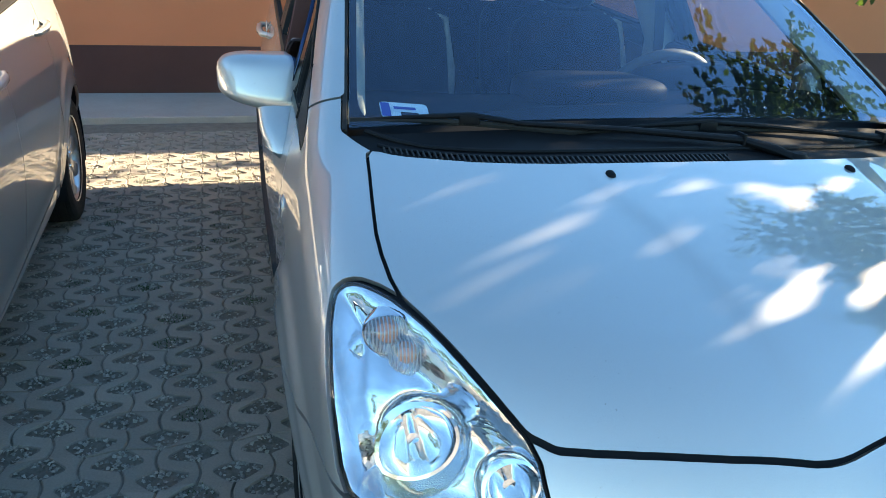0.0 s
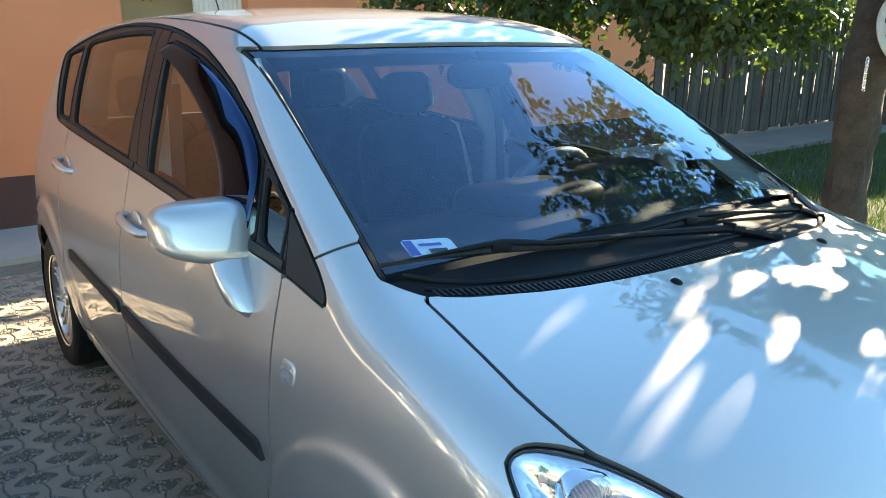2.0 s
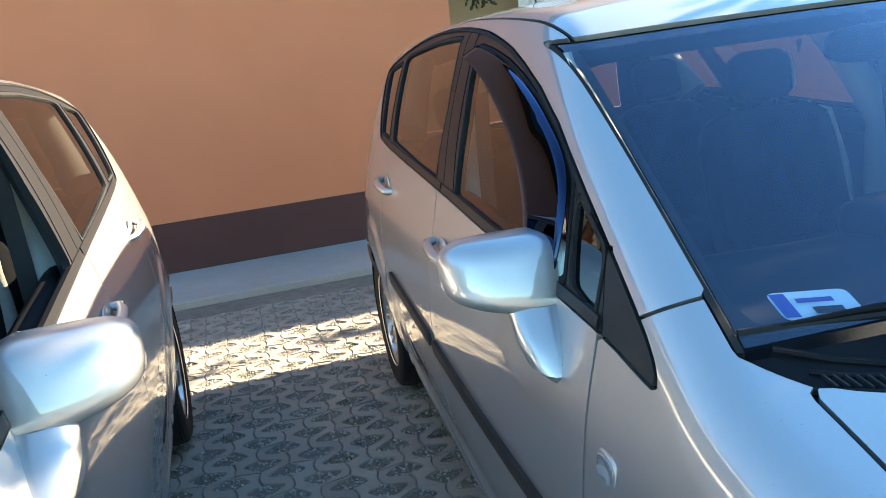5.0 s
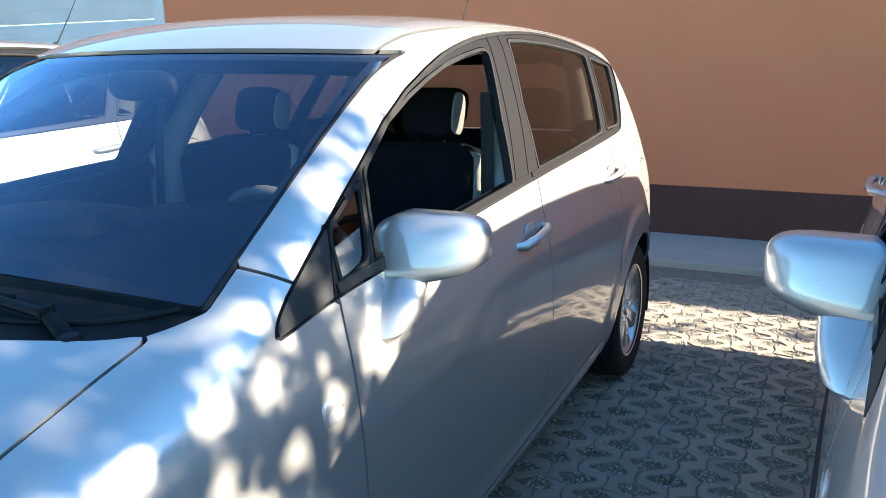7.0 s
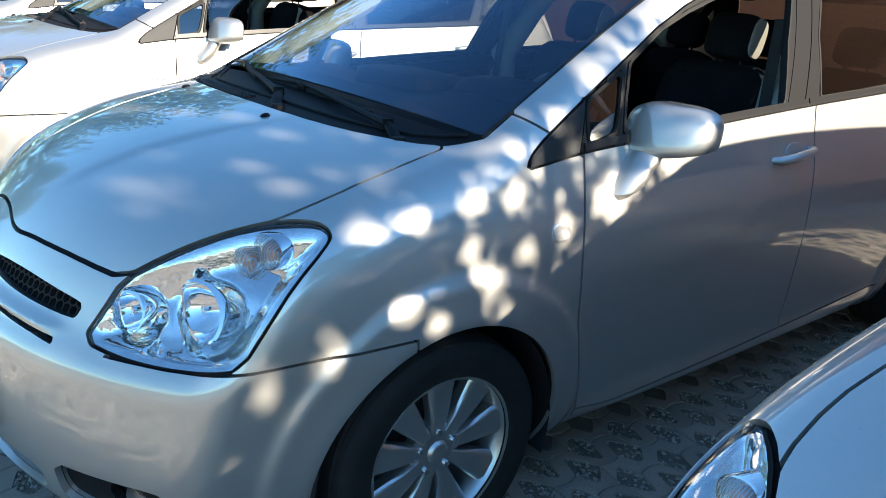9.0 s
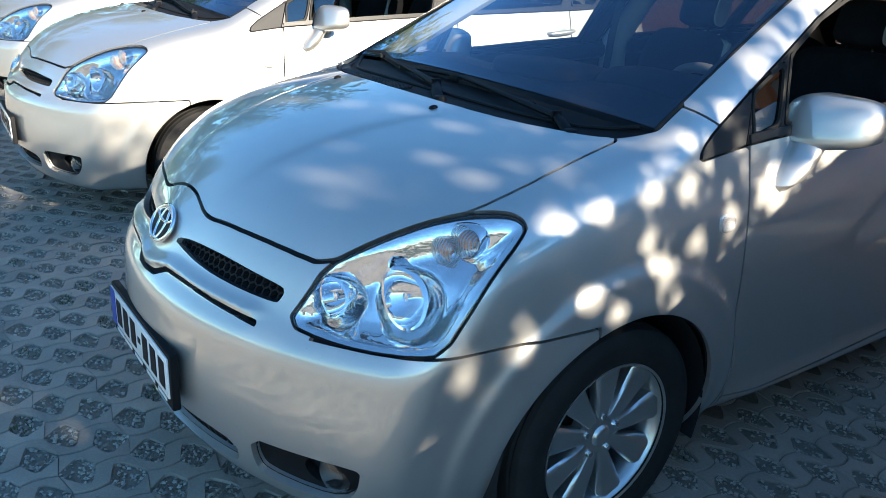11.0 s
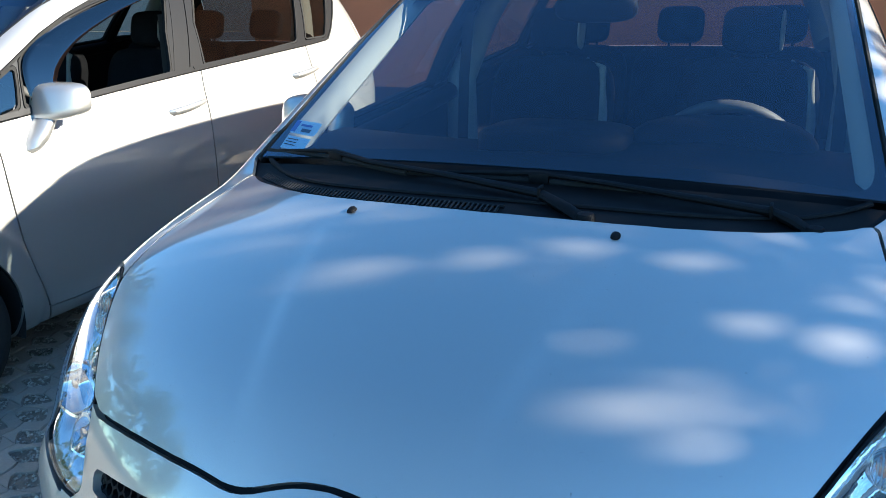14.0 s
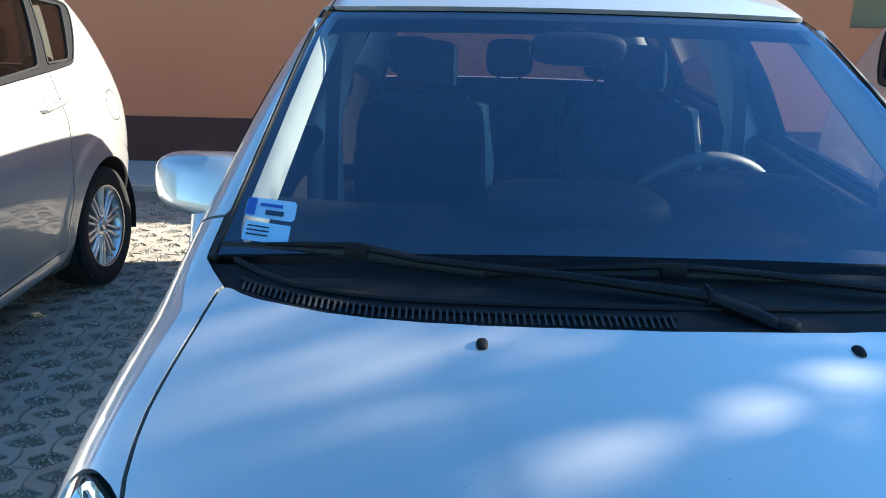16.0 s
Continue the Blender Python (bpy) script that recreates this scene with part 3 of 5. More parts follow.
def blob(bm, size, power=2.6, n=20, m=None):
    """A rounded block, fuller than an ellipsoid."""
    def c(t, e):
        return math.copysign(abs(math.cos(t)) ** e, math.cos(t))

    def s(t, e):
        return math.copysign(abs(math.sin(t)) ** e, math.sin(t))
    e = 2 / power
    rings = []
    for i in range(1, n):
        a = -math.pi / 2 + math.pi * i / n
        rings.append([bm.verts.new((size[0] * c(a, e) * c(b, e), size[1] * c(a, e) * s(b, e), size[2] * s(a, e))) for b in (2 * math.pi * k / (2 * n) for k in range(2 * n))])
    lo, hi = bm.verts.new((0, 0, -size[2])), bm.verts.new((0, 0, size[2]))
    k = 2 * n
    for p, q in zip(rings, rings[1:]):
        for j in range(k):
            bm.faces.new((p[j], p[(j + 1) % k], q[(j + 1) % k], q[j]))
    for j in range(k):
        bm.faces.new((rings[0][(j + 1) % k], rings[0][j], lo))
        bm.faces.new((rings[-1][j], rings[-1][(j + 1) % k], hi))
    vs = [v for r in rings for v in r] + [lo, hi]
    if m is not None:
        bmesh.ops.transform(bm, matrix=m, verts=vs)
    return vs


def make_wheel(parent, x, y, spokes, w0, w1, pairs=False):
    hub = new("wheel", None)
    hub.parent = parent
    hub.location = (x, y, HUB_Z)
    if x < 0:
        hub.rotation_euler = (0, 0, math.pi)
    bm = bmesh.new()
    lathe(bm, [(0.200, -0.10), (0.235, -0.108), (0.285, -0.105), (0.303, -0.095), (0.309, -0.078), (0.306, -0.072), (0.311, -0.066), (0.312, -0.03), (0.307, -0.026), (0.312, -0.02), (0.313, 0.02), (0.307, 0.026), (0.312, 0.03), (0.311, 0.066), (0.306, 0.072), (0.309, 0.078), (0.303, 0.093), (0.285, 0.103), (0.262, 0.106), (0.255, 0.103), (0.235, 0.103), (0.215, 0.096), (0.206, 0.088)], 64)
    part("tyre", bm, RUBBER, hub)
    bm = bmesh.new()
    lathe(bm, [(0.206, 0.094), (0.213, 0.097), (0.214, 0.091), (0.207, 0.084), (0.198, 0.070), (0.190, 0.0), (0.19, -0.09)], 64)
    part("rim", bm, ALLOY, hub)
    bm = bmesh.new()
    lathe(bm, [(0.0, 0.0), (0.135, 0.0), (0.137, -0.02), (0.192, -0.03)], 40)
    part("brake_disc", bm, DISC, hub)
    for i in range(spokes):
        for off in ((-0.021, 0.021) if pairs else (0.0,)):
            bm = bmesh.new()
            ring = []
            for r, w, h in ((0.028, w0, 0.060), (0.06, w0, 0.070), (0.10, w0 * 0.7 + w1 * 0.3, 0.073), (0.145, w0 * 0.3 + w1 * 0.7, 0.071), (0.185, w1, 0.070), (0.207, w1 * 1.08, 0.080)):
                o = off * (0.4 + 0.6 * r / 0.2)
                ring.append([bm.verts.new((h - d, r, t + o)) for d, t in ((0.04, -w * 0.9), (0.010, -w), (0.003, -w * 0.85), (0.0, -w * 0.55), (0.0015, 0), (0.0, w * 0.55), (0.003, w * 0.85), (0.010, w), (0.04, w * 0.9))])
            for p, q in zip(ring, ring[1:]):
                for k in range(8):
                    bm.faces.new((p[k], p[k + 1], q[k + 1], q[k]))
            bmesh.ops.rotate(bm, cent=(0, 0, 0), matrix=Matrix.Rotation(2 * math.pi * i / spokes + 0.15, 3, "X"), verts=bm.verts)
            part("spoke", bm, ALLOY, hub)
    bm = bmesh.new()
    lathe(bm, [(0.0, 0.080), (0.020, 0.079), (0.027, 0.075), (0.031, 0.068), (0.050, 0.066), (0.075, 0.058), (0.080, 0.030)], 32)
    part("hub_cap", bm, ALLOY, hub)
    for i in range(5):
        a = 2 * math.pi * i / 5 + 0.3
        bm = bmesh.new()
        lathe(bm, [(0.0, 0.012), (0.008, 0.011), (0.010, 0.006), (0.010, -0.012)], 10, Matrix.Translation((0.062, 0.055 * math.cos(a), 0.055 * math.sin(a))))
        part("wheel_nut", bm, CHROME, hub)
    return hub


def side_mirror(car, s):
    bm = bmesh.new()
    blob(bm, (0.126, 0.066, 0.076), 3.7, 18)
    for v in bm.verts:
        v.co.z *= 0.88 + 0.3 * v.co.x + 3.0 * min(v.co.x + 0.06, 0) if v.co.z > 0 else 0.98 - 2.8 * v.co.x
        v.co.y += 0.22 * v.co.x ** 2 / 0.126 + 0.10 * v.co.x
        v.co.y += 0.28 * v.co.z
        if v.co.y > 0.045:
            v.co.y = 0.045 + (v.co.y - 0.045) * 0.25
    bmesh.ops.transform(bm, matrix=pose(0.884, 0.665, 1.085, 0, 2, 0), verts=bm.verts)
    if s < 0:
        bmesh.ops.scale(bm, vec=(-1, 1, 1), verts=bm.verts)
        bmesh.ops.reverse_faces(bm, faces=bm.faces)
    house = part("side_mirror", bm, SILVER, car)
    def foot(inset, wide, low):
        bm = bmesh.new()
        rings = []
        for x, y, z, ry, rx in ((0.824, 0.556, 0.900, 0.014, 0.008), (0.830, 0.558, 0.912, 0.036, 0.022), (0.836, 0.565, 0.938, 0.054, 0.038), (0.838, 0.580, 0.972, 0.058, 0.045), (0.836, 0.604, 1.005, 0.054, 0.047), (0.835, 0.636, 1.045, 0.050, 0.052)):
            rings.append([bm.verts.new((s * (x + 0.010 - inset + 1.28 * rx * math.cos(t)), y + wide * ry * math.sin(t), z - low + 0.35 * wide * ry * math.sin(t))) for t in [2 * math.pi * k / 20 for k in range(20)]])
        for p, q in zip(rings, rings[1:]):
            for k in range(20):
                f = (p[k], p[(k + 1) % 20], q[(k + 1) % 20], q[k])
                bm.faces.new(f if s > 0 else f[::-1])
        return bm
    part("mirror_stalk", foot(0.0, 1.0, 0.0), SILVER, house)
    bm = bmesh.new()
    blob(bm, (0.108, 0.006, 0.056), 4, 10, Matrix.Translation((s * 0.888, 0.724, 1.088)))
    part("mirror_face", bm, MIRROR, house, "mirror glass")
    part("mirror_gasket", foot(0.024, 1.18, 0.010), BLACK, house)


def door_handle(door, s, x, y, z):
    bm = bmesh.new()
    blob(bm, (0.006, 0.052, 0.040), 2.2, 10, pose(s * (x - 0.001), y, z + 0.002))
    part("handle_cup", bm, SILVER, door)
    bm = bmesh.new()
    sweep(bm, [(s * (x - 0.004), y - 0.115, z - 0.010), (s * (x + 0.022), y - 0.095, z - 0.008), (s * (x + 0.032), y - 0.03, z - 0.002), (s * (x + 0.032), y + 0.05, z + 0.006), (s * (x + 0.022), y + 0.095, z + 0.010), (s * (x - 0.004), y + 0.11, z + 0.010)], [0.011, 0.0145, 0.0155, 0.0155, 0.0145, 0.011], 12)
    part("handle", bm, SILVER, door)


BOWLS = ((0.713, -0.538, 0.770, 0.066, 4), (0.590, -0.638, 0.746, 0.043, 2))


def tuck(bm, depth):
    """Draws what would stand out of the body back under its skin."""
    bm.verts.ensure_lookup_table()
    p = np.array([v.co for v in bm.verts])
    for _ in range(3):
        f = body_field(*p.T)
        g = gradient(body_field, p)
        p = p + g * (np.clip(depth - f, 0, 0.08) / np.maximum((g * g).sum(1), 0.05))[:, None]
    for v, c in zip(bm.verts, p):
        v.co = c
    return bm


def headlight(car, s):
    lens = panel("headlight", E_FIELD["lamp"] - 0.0028, LENS, car, 0.001, 0.006, s, "clear lens over chrome reflectors")
    panel("seal", both(E_FIELD["lamp"] - 0.0006, 0.0036 - F["lamp"]), BLACK, lens, 0.005, 0.01, s)
    v, f, n = skin(E_FIELD["lamp"] - 0.0028, 0, 0, s)
    rise = np.clip(skin_field / 0.045, 0, 1)
    deep = 0.010 + 0.034 * rise * rise * (3 - 2 * rise) + rise * (0.010 * np.abs((v[:, 2] * 9 + v[:, 1] * 5) % 2 - 1) + 0.006 * np.abs((v[:, 2] * 14 - v[:, 1] * 17) % 2 - 1))
    for x, y, z, r, turn in BOWLS:
        d = np.linalg.norm(v - np.array((s * (x + 0.012), y - 0.02, z)), axis=1) / (r * 1.12)
        deep = deep + 0.075 * np.clip(1.25 - d * d, 0, 0.8)
    mesh_object("housing", v - n * deep[:, None], f, SATIN, lens, "", True)
    for x, y, z, r, turn in BOWLS:
        bm = bmesh.new()
        m = pose(s * x, y, z, 0, 0, (-90 + turn) if s > 0 else (-90 - turn))
        prof = [(r * 1.08, 0.010), (r * 1.06, 0.016), (r * 0.98, 0.014)] + [(r * q, -0.055 * (1 - q * q) + 0.004) for q in (0.95, 0.8, 0.6, 0.4, 0.2, 0.001)]
        lathe(bm, prof, 30, m)
        bowl = part("reflector", tuck(bm, 0.009), CHROME, lens)
        bm = bmesh.new()
        lathe(bm, [(0.0, 0.006), (0.010, 0.004), (0.012, -0.02), (0.010, -0.05)], 14, m)
        part("bulb", tuck(bm, 0.012), MIRROR, bowl)
    # the indicator: a ribbed drum with an amber bulb, and a second ribbed glass beside it
    for x, y, z, r in ((0.733, -0.408, 0.880, 0.036), (0.708, -0.446, 0.858, 0.029)):
        m = pose(s * x, y, z, 0, 0, -72 if s > 0 else -108)
        bm = bmesh.new()
        lathe(bm, [(r * 0.9, -0.03), (r, 0.002), (r, 0.007)] + [(r * q, 0.012 * (1 - q * q) + 0.007) for q in (0.92, 0.6, 0.3, 0.001)], 28, m)
        part("indicator", tuck(bm, 0.007), RIBBED, lens, "ribbed clear indicator lens")
        bm = bmesh.new()
        lathe(bm, [(0.0, 0.003), (r * 0.5, 0.0), (r * 0.62, -0.012), (r * 0.5, -0.03)], 16, m)
        part("indicator_bulb", tuck(bm, 0.014), AMBER, lens, "amber bulb")
    bm = bmesh.new()
    m = pose(s * 0.733, -0.408, 0.880, 0, 0, -72 if s > 0 else -108)
    lathe(bm, [(0.038, -0.04), (0.042, -0.002), (0.040, 0.003), (0.0385, -0.002)], 28, m)
    part("indicator_ring", tuck(bm, 0.008), CHROME, lens, "chrome ring")


def on_nose(x, z, out=0.0):
    return float(nose_line(z) + 0.45 * x * x) - out


def honeycomb(bm, outline, cell, y_off, sides):
    """Hexagon walls over an outline of the front view."""
    xs = [p[0] for p in outline]
    zs = [p[1] for p in outline]
    w, h = cell * math.sqrt(3), cell * 1.5
    for s in sides:
        row = 0
        z = min(zs) - cell
        while z < max(zs) + cell:
            x = min(xs) - w + (w / 2 if row % 2 else 0)
            while x < max(xs) + w:
                rings = []
                for r, d in ((1.02, 0.0), (0.80, 0.0), (0.76, 0.02)):
                    ring = []
                    for k in range(6):
                        a = math.pi / 6 + k * math.pi / 3
                        px, pz = x + cell * r * math.cos(a), z + cell * r * math.sin(a)
                        ring.append((s * px, on_nose(px, pz) + y_off + d, pz))
                    rings.append([bm.verts.new(c) for c in ring])
                for p, q in zip(rings, rings[1:]):
                    for k in range(6):
                        f = (p[k], p[(k + 1) % 6], q[(k + 1) % 6], q[k])
                        bm.faces.new(f if s > 0 else f[::-1])
                x += w
            z += h
            row += 1


def seat(car, x, y, width, high):
    s = new("seat", None)
    s.parent = car
    bm = bmesh.new()
    box(bm, (x - width / 2, y - 0.28, 0.48), (x + width / 2, y + 0.26, 0.66), 0.05)
    part("seat_cushion", bm, FABRIC, s)
    tilt = Matrix.Translation((x, y + 0.24, 0.60)) @ Matrix.Rotation(radians(-16), 4, "X")
    bm = bmesh.new()
    blob(bm, (width / 2, 0.075, high / 2), 5, 12, tilt @ Matrix.Translation((0, 0, high / 2)))
    part("seat_back", bm, FABRIC, s)
    for k in (1,) if width > 0.45 else ():
        bm = bmesh.new()
        sweep(bm, [tilt @ Vector((k * (width / 2 - 0.03), -0.05, 0.1)), tilt @ Vector((k * (width / 2 - 0.025), -0.055, high * 0.6)), tilt @ Vector((k * (width / 2 - 0.045), -0.05, high - 0.05)), tilt @ Vector((k * (width / 2 - 0.11), -0.045, high - 0.015))], [0.015, 0.018, 0.016, 0.008], 10)
        part("piping", bm, PIPING, s, "light grey seat edge")
    bm = bmesh.new()
    blob(bm, (0.108, 0.045, 0.085), 4, 12, tilt @ Matrix.Translation((0, -0.015, high + 0.10)))
    head = part("headrest", bm, FABRIC, s)
    if width > 0.45:
        bm = bmesh.new()
        blob(bm, (0.009, 0.046, 0.072), 3, 10, tilt @ Matrix.Translation((0.100, -0.015, high + 0.10)))
        part("headrest_edge", bm, PIPING, head, "light grey edge")
    for k in (-0.05, 0.05):
        bm = bmesh.new()
        sweep(bm, [tilt @ Vector((k, 0, high - 0.03)), tilt @ Vector((k, -0.01, high + 0.06))], 0.006, 8)
        part("headrest_post", bm, BLACK, head)


def interior(car):
    bm = bmesh.new()
    prof = [(0.06, 1.03), (0.16, 1.062), (0.34, 1.075), (0.52, 1.07), (0.62, 1.045), (0.66, 0.98), (0.64, 0.86), (0.56, 0.70), (0.56, 0.45)]
    rows = []
    for i in range(29):
        x = -0.735 + 1.47 * i / 28
        hump = 0.045 * math.exp(-((x - 0.37) / 0.20) ** 2) + 0.025 * math.exp(-(x / 0.16) ** 2)
        rows.append([bm.verts.new((x, y + 0.26 * x * x * (1 - j / 8), z + hump * math.exp(-((y - 0.5) / 0.2) ** 2))) for j, (y, z) in enumerate(prof)])
    for p, q in zip(rows, rows[1:]):
        for j in range(len(prof) - 1):
            bm.faces.new((p[j], p[j + 1], q[j + 1], q[j]))
    dash = part("dashboard", bm, DASH, car)
    bm = bmesh.new()
    blob(bm, (0.235, 0.15, 0.105), 3, 12, Matrix.Translation((0.37, 0.60, 1.045)) @ Matrix.Rotation(radians(-6), 4, "X"))
    part("instrument_hood", bm, DASH, dash)
    bm = bmesh.new()
    blob(bm, (0.20, 0.15, 0.055), 4, 12, Matrix.Translation((-0.03, 0.50, 1.08)) @ Matrix.Rotation(radians(-4), 4, "X"))
    part("centre_pod", bm, DASH, dash)
    wheel = new("steering_wheel", None)
    wheel.parent = car
    m = Matrix.Translation((0.37, 0.86, 0.985)) @ Matrix.Rotation(radians(-62), 4, "X")
    bm = bmesh.new()
    sweep(bm, [m @ Vector((0.185 * math.cos(2 * math.pi * k / 40), 0.185 * math.sin(2 * math.pi * k / 40), 0)) for k in range(41)], 0.0175, 10)
    part("rim", bm, LEATHER, wheel, "grey rim")
    bm = bmesh.new()
    blob(bm, (0.075, 0.065, 0.03), 3, 10, m)
    for a in (20, 160, 270):
        v = Vector((math.cos(radians(a)), math.sin(radians(a)), 0))
        sweep(bm, [m @ (v * 0.04), m @ (v * 0.182)], 0.016, 8, 0.6)
    part("boss", bm, DASH, wheel)
    bm = bmesh.new()
    sweep(bm, [(0.37, 0.62, 0.90), (0.37, 0.85, 0.98)], 0.04, 12)
    part("column", bm, DASH, wheel)
    for x in (0.37, -0.37):
        seat(car, x, 1.28, 0.50, 0.60)
    for x in (0.45, 0.0, -0.45):
        seat(car, x, 2.15, 0.42, 0.56)
    bm = bmesh.new()
    box(bm, (-0.72, 0.5, 0.28), (0.72, 3.2, 0.33), 0.01)
    box(bm, (-0.60, 2.55, 0.33), (0.60, 3.2, 0.62), 0.03)
    part("cabin_floor", bm, FABRIC, car)
    roof_in = np.minimum(F["roof"] + 0.05, SZ - 1.42)
    v, f, n = skin(np.minimum(roof_in, 1), 0.035, 0)
    mesh_object("headliner", v, f, TRIM, car, "light grey headliner", True, -n)
    for s in (1, -1):
        bm = bmesh.new()
        rows = []
        for k in range(13):
            z = 1.085 + 0.385 * k / 12
            x = 0.729 - 0.23 * (z - 1.125)
            y = float(windscreen_y(x, z))
            rows.append([bm.verts.new((s * (x - dx), y + dy, z - 0.01)) for dx, dy in ((0.004, 0.020), (0.030, 0.030), (0.058, 0.075), (0.070, 0.125), (0.055, 0.175), (0.020, 0.205))])
        for p, q in zip(rows, rows[1:]):
            for j in range(5):
                f = (p[j], p[j + 1], q[j + 1], q[j])
                bm.faces.new(f if s > 0 else f[::-1])
        part("pillar_trim", bm, TRIM, car, "light grey pillar trim")
        bm = bmesh.new()
        sweep(bm, [(s * 0.715, 1.52, 0.60), (s * 0.715, 1.52, 1.10), (s * 0.665, 1.64, 1.30), (s * 0.60, 1.73, 1.46)], [0.07, 0.06, 0.05, 0.05], 10)
        part("pillar_trim", bm, TRIM, car, "light grey pillar trim")
        bm = bmesh.new()
        sweep(bm, [(s * 0.665, 1.49, 1.36), (s * 0.68, 1.46, 1.12), (s * 0.69, 1.44, 0.75)], [0.022, 0.022, 0.022], 6, 0.15)
        part("seat_belt", bm, GRAINED, car)
        bm = bmesh.new()
        sweep(bm, [(s * 0.66, 2.62, 1.15), (s * 0.60, 2.72, 1.30), (s * 0.54, 2.78, 1.45)], [0.07, 0.06, 0.06], 10)
        part("pillar_trim", bm, TRIM, car, "light grey pillar trim")
        # door tops inside
        bm = bmesh.new()
        sweep(bm, [(s * 0.735, 0.50, 1.01), (s * 0.745, 1.0, 1.03), (s * 0.745, 1.5, 1.06), (s * 0.735, 2.4, 1.11)], 0.035, 10)
        part("door_top", bm, DASH, car)
    bm = bmesh.new()
    blob(bm, (0.118, 0.025, 0.040), 3, 12, pose(0, 0.765, 1.408, 12))
    part("rear_view_mirror", bm, BLACK, car)
    bm = bmesh.new()
    blob(bm, (0.045, 0.045, 0.022), 2.5, 10, pose(0, 0.835, 1.452, 25))
    part("sensor_cover", bm, DASH, car)
    for x in (0.34, -0.34):
        bm = bmesh.new()
        box(bm, (x - 0.17, -0.008, -0.075), (x + 0.17, 0.008, 0.075), 0.008, pose(0, 0.98, 1.475, 75))
        part("sun_visor", bm, TRIM, car)


def windscreen_point(x, z, out=0.0):
    """A place on the windscreen, out metres in front of it."""
    y = float(windscreen_y(x, z))
    n = Vector((0.6 * x, -1.0, 1.949)).normalized()
    return Vector((x, y, z)) + n * out


def on_glass(name, x0, x1, z0, z1, out, material, parent, label="", corner=0.0):
    """A flat piece stuck to the windscreen, with round corners."""
    bm = bmesh.new()
    vs = []
    for cx, cz, a0 in ((x1, z1, 0), (x0, z1, 90), (x0, z0, 180), (x1, z0, 270)):
        for k in range(5 if corner else 1):
            a = radians(a0 + 22.5 * k)
            px = cx + corner * (math.cos(a) - (1 if cx == x1 else -1)) if corner else cx
            pz = cz + 0.46 * corner * (math.sin(a) - (1 if cz == z1 else -1)) if corner else cz
            vs.append(bm.verts.new(windscreen_point(px, pz, out)))
    bm.faces.new(vs)
    return part(name, bm, material, parent, label)


def wipers(car):
    def top(x, y, out):
        z = float(hood_line(y - 0.31 * x * x) - 0.085 * x * x)
        z = max(z, 1.125 + (y - 0.084 - 0.30 * x * x) / 1.949)
        return Vector((x, y, z + out))
    for arm, blade in ((((0.195, -0.112), (0.15, -0.092), (0.09, -0.054), (-0.134, 0.006), (-0.36, 0.070), (-0.475, 0.108)), ((-0.72, 0.178), (-0.47, 0.108), (-0.25, 0.040))), (((0.592, 0.004), (0.555, 0.016), (0.515, 0.026), (0.34, 0.020), (0.20, 0.030), (0.06, 0.036)), ((-0.25, 0.045), (0.06, 0.036), (0.40, 0.053)))):
        w = new("wiper", None)
        w.parent = car
        bm = bmesh.new()
        sweep(bm, [top(*p, o) for p, o in zip(arm, (-0.016, -0.004, 0.002, 0.004, 0.006, 0.010))], [0.015, 0.016, 0.013, 0.010, 0.008, 0.006], 10, 0.7)
        part("arm", bm, BRUSHED, w)
        bm = bmesh.new()
        lathe(bm, [(0.0, 0.012), (0.015, 0.010), (0.019, 0.004), (0.020, -0.03)], 16, Matrix.Translation(top(*arm[0], -0.010)) @ Matrix.Rotation(radians(-90), 4, "Y"))
        part("pivot_cap", bm, BRUSHED, w)
        bm = bmesh.new()
        q = top(*arm[2], 0.004)
        box(bm, (q.x - 0.003, q.y - 0.016, q.z - 0.012), (q.x + 0.003, q.y + 0.016, q.z + 0.013), 0.002)
        part("hinge", bm, BRUSHED, w)
        bm = bmesh.new()
        pts = [top(*p, -0.006) for p in blade]
        fine = [pts[0].lerp(pts[1], k / 6) for k in range(6)] + [pts[1].lerp(pts[2], k / 6) for k in range(7)]
        sweep(bm, fine, 0.005, 6, 1.5)
        part("blade", bm, RUBBER, w)
        bm = bmesh.new()
        up = Vector((0, 0, 1))
        sweep(bm, [fine[1] + up * 0.004, fine[4] + up * 0.012, fine[6] + up * 0.016, fine[8] + up * 0.012, fine[-2] + up * 0.004], [0.003, 0.0055, 0.007, 0.0055, 0.003], 8)
        part("bracket", bm, BRUSHED, w)
        bm = bmesh.new()
        c = fine[6]
        box(bm, (-0.022, -0.008, -0.004), (0.022, 0.008, 0.017), 0.004, Matrix.Translation(c) @ Matrix.Rotation(math.atan2(fine[7].y - fine[5].y, fine[7].x - fine[5].x), 4, "Z"))
        part("clip", bm, BRUSHED, w)


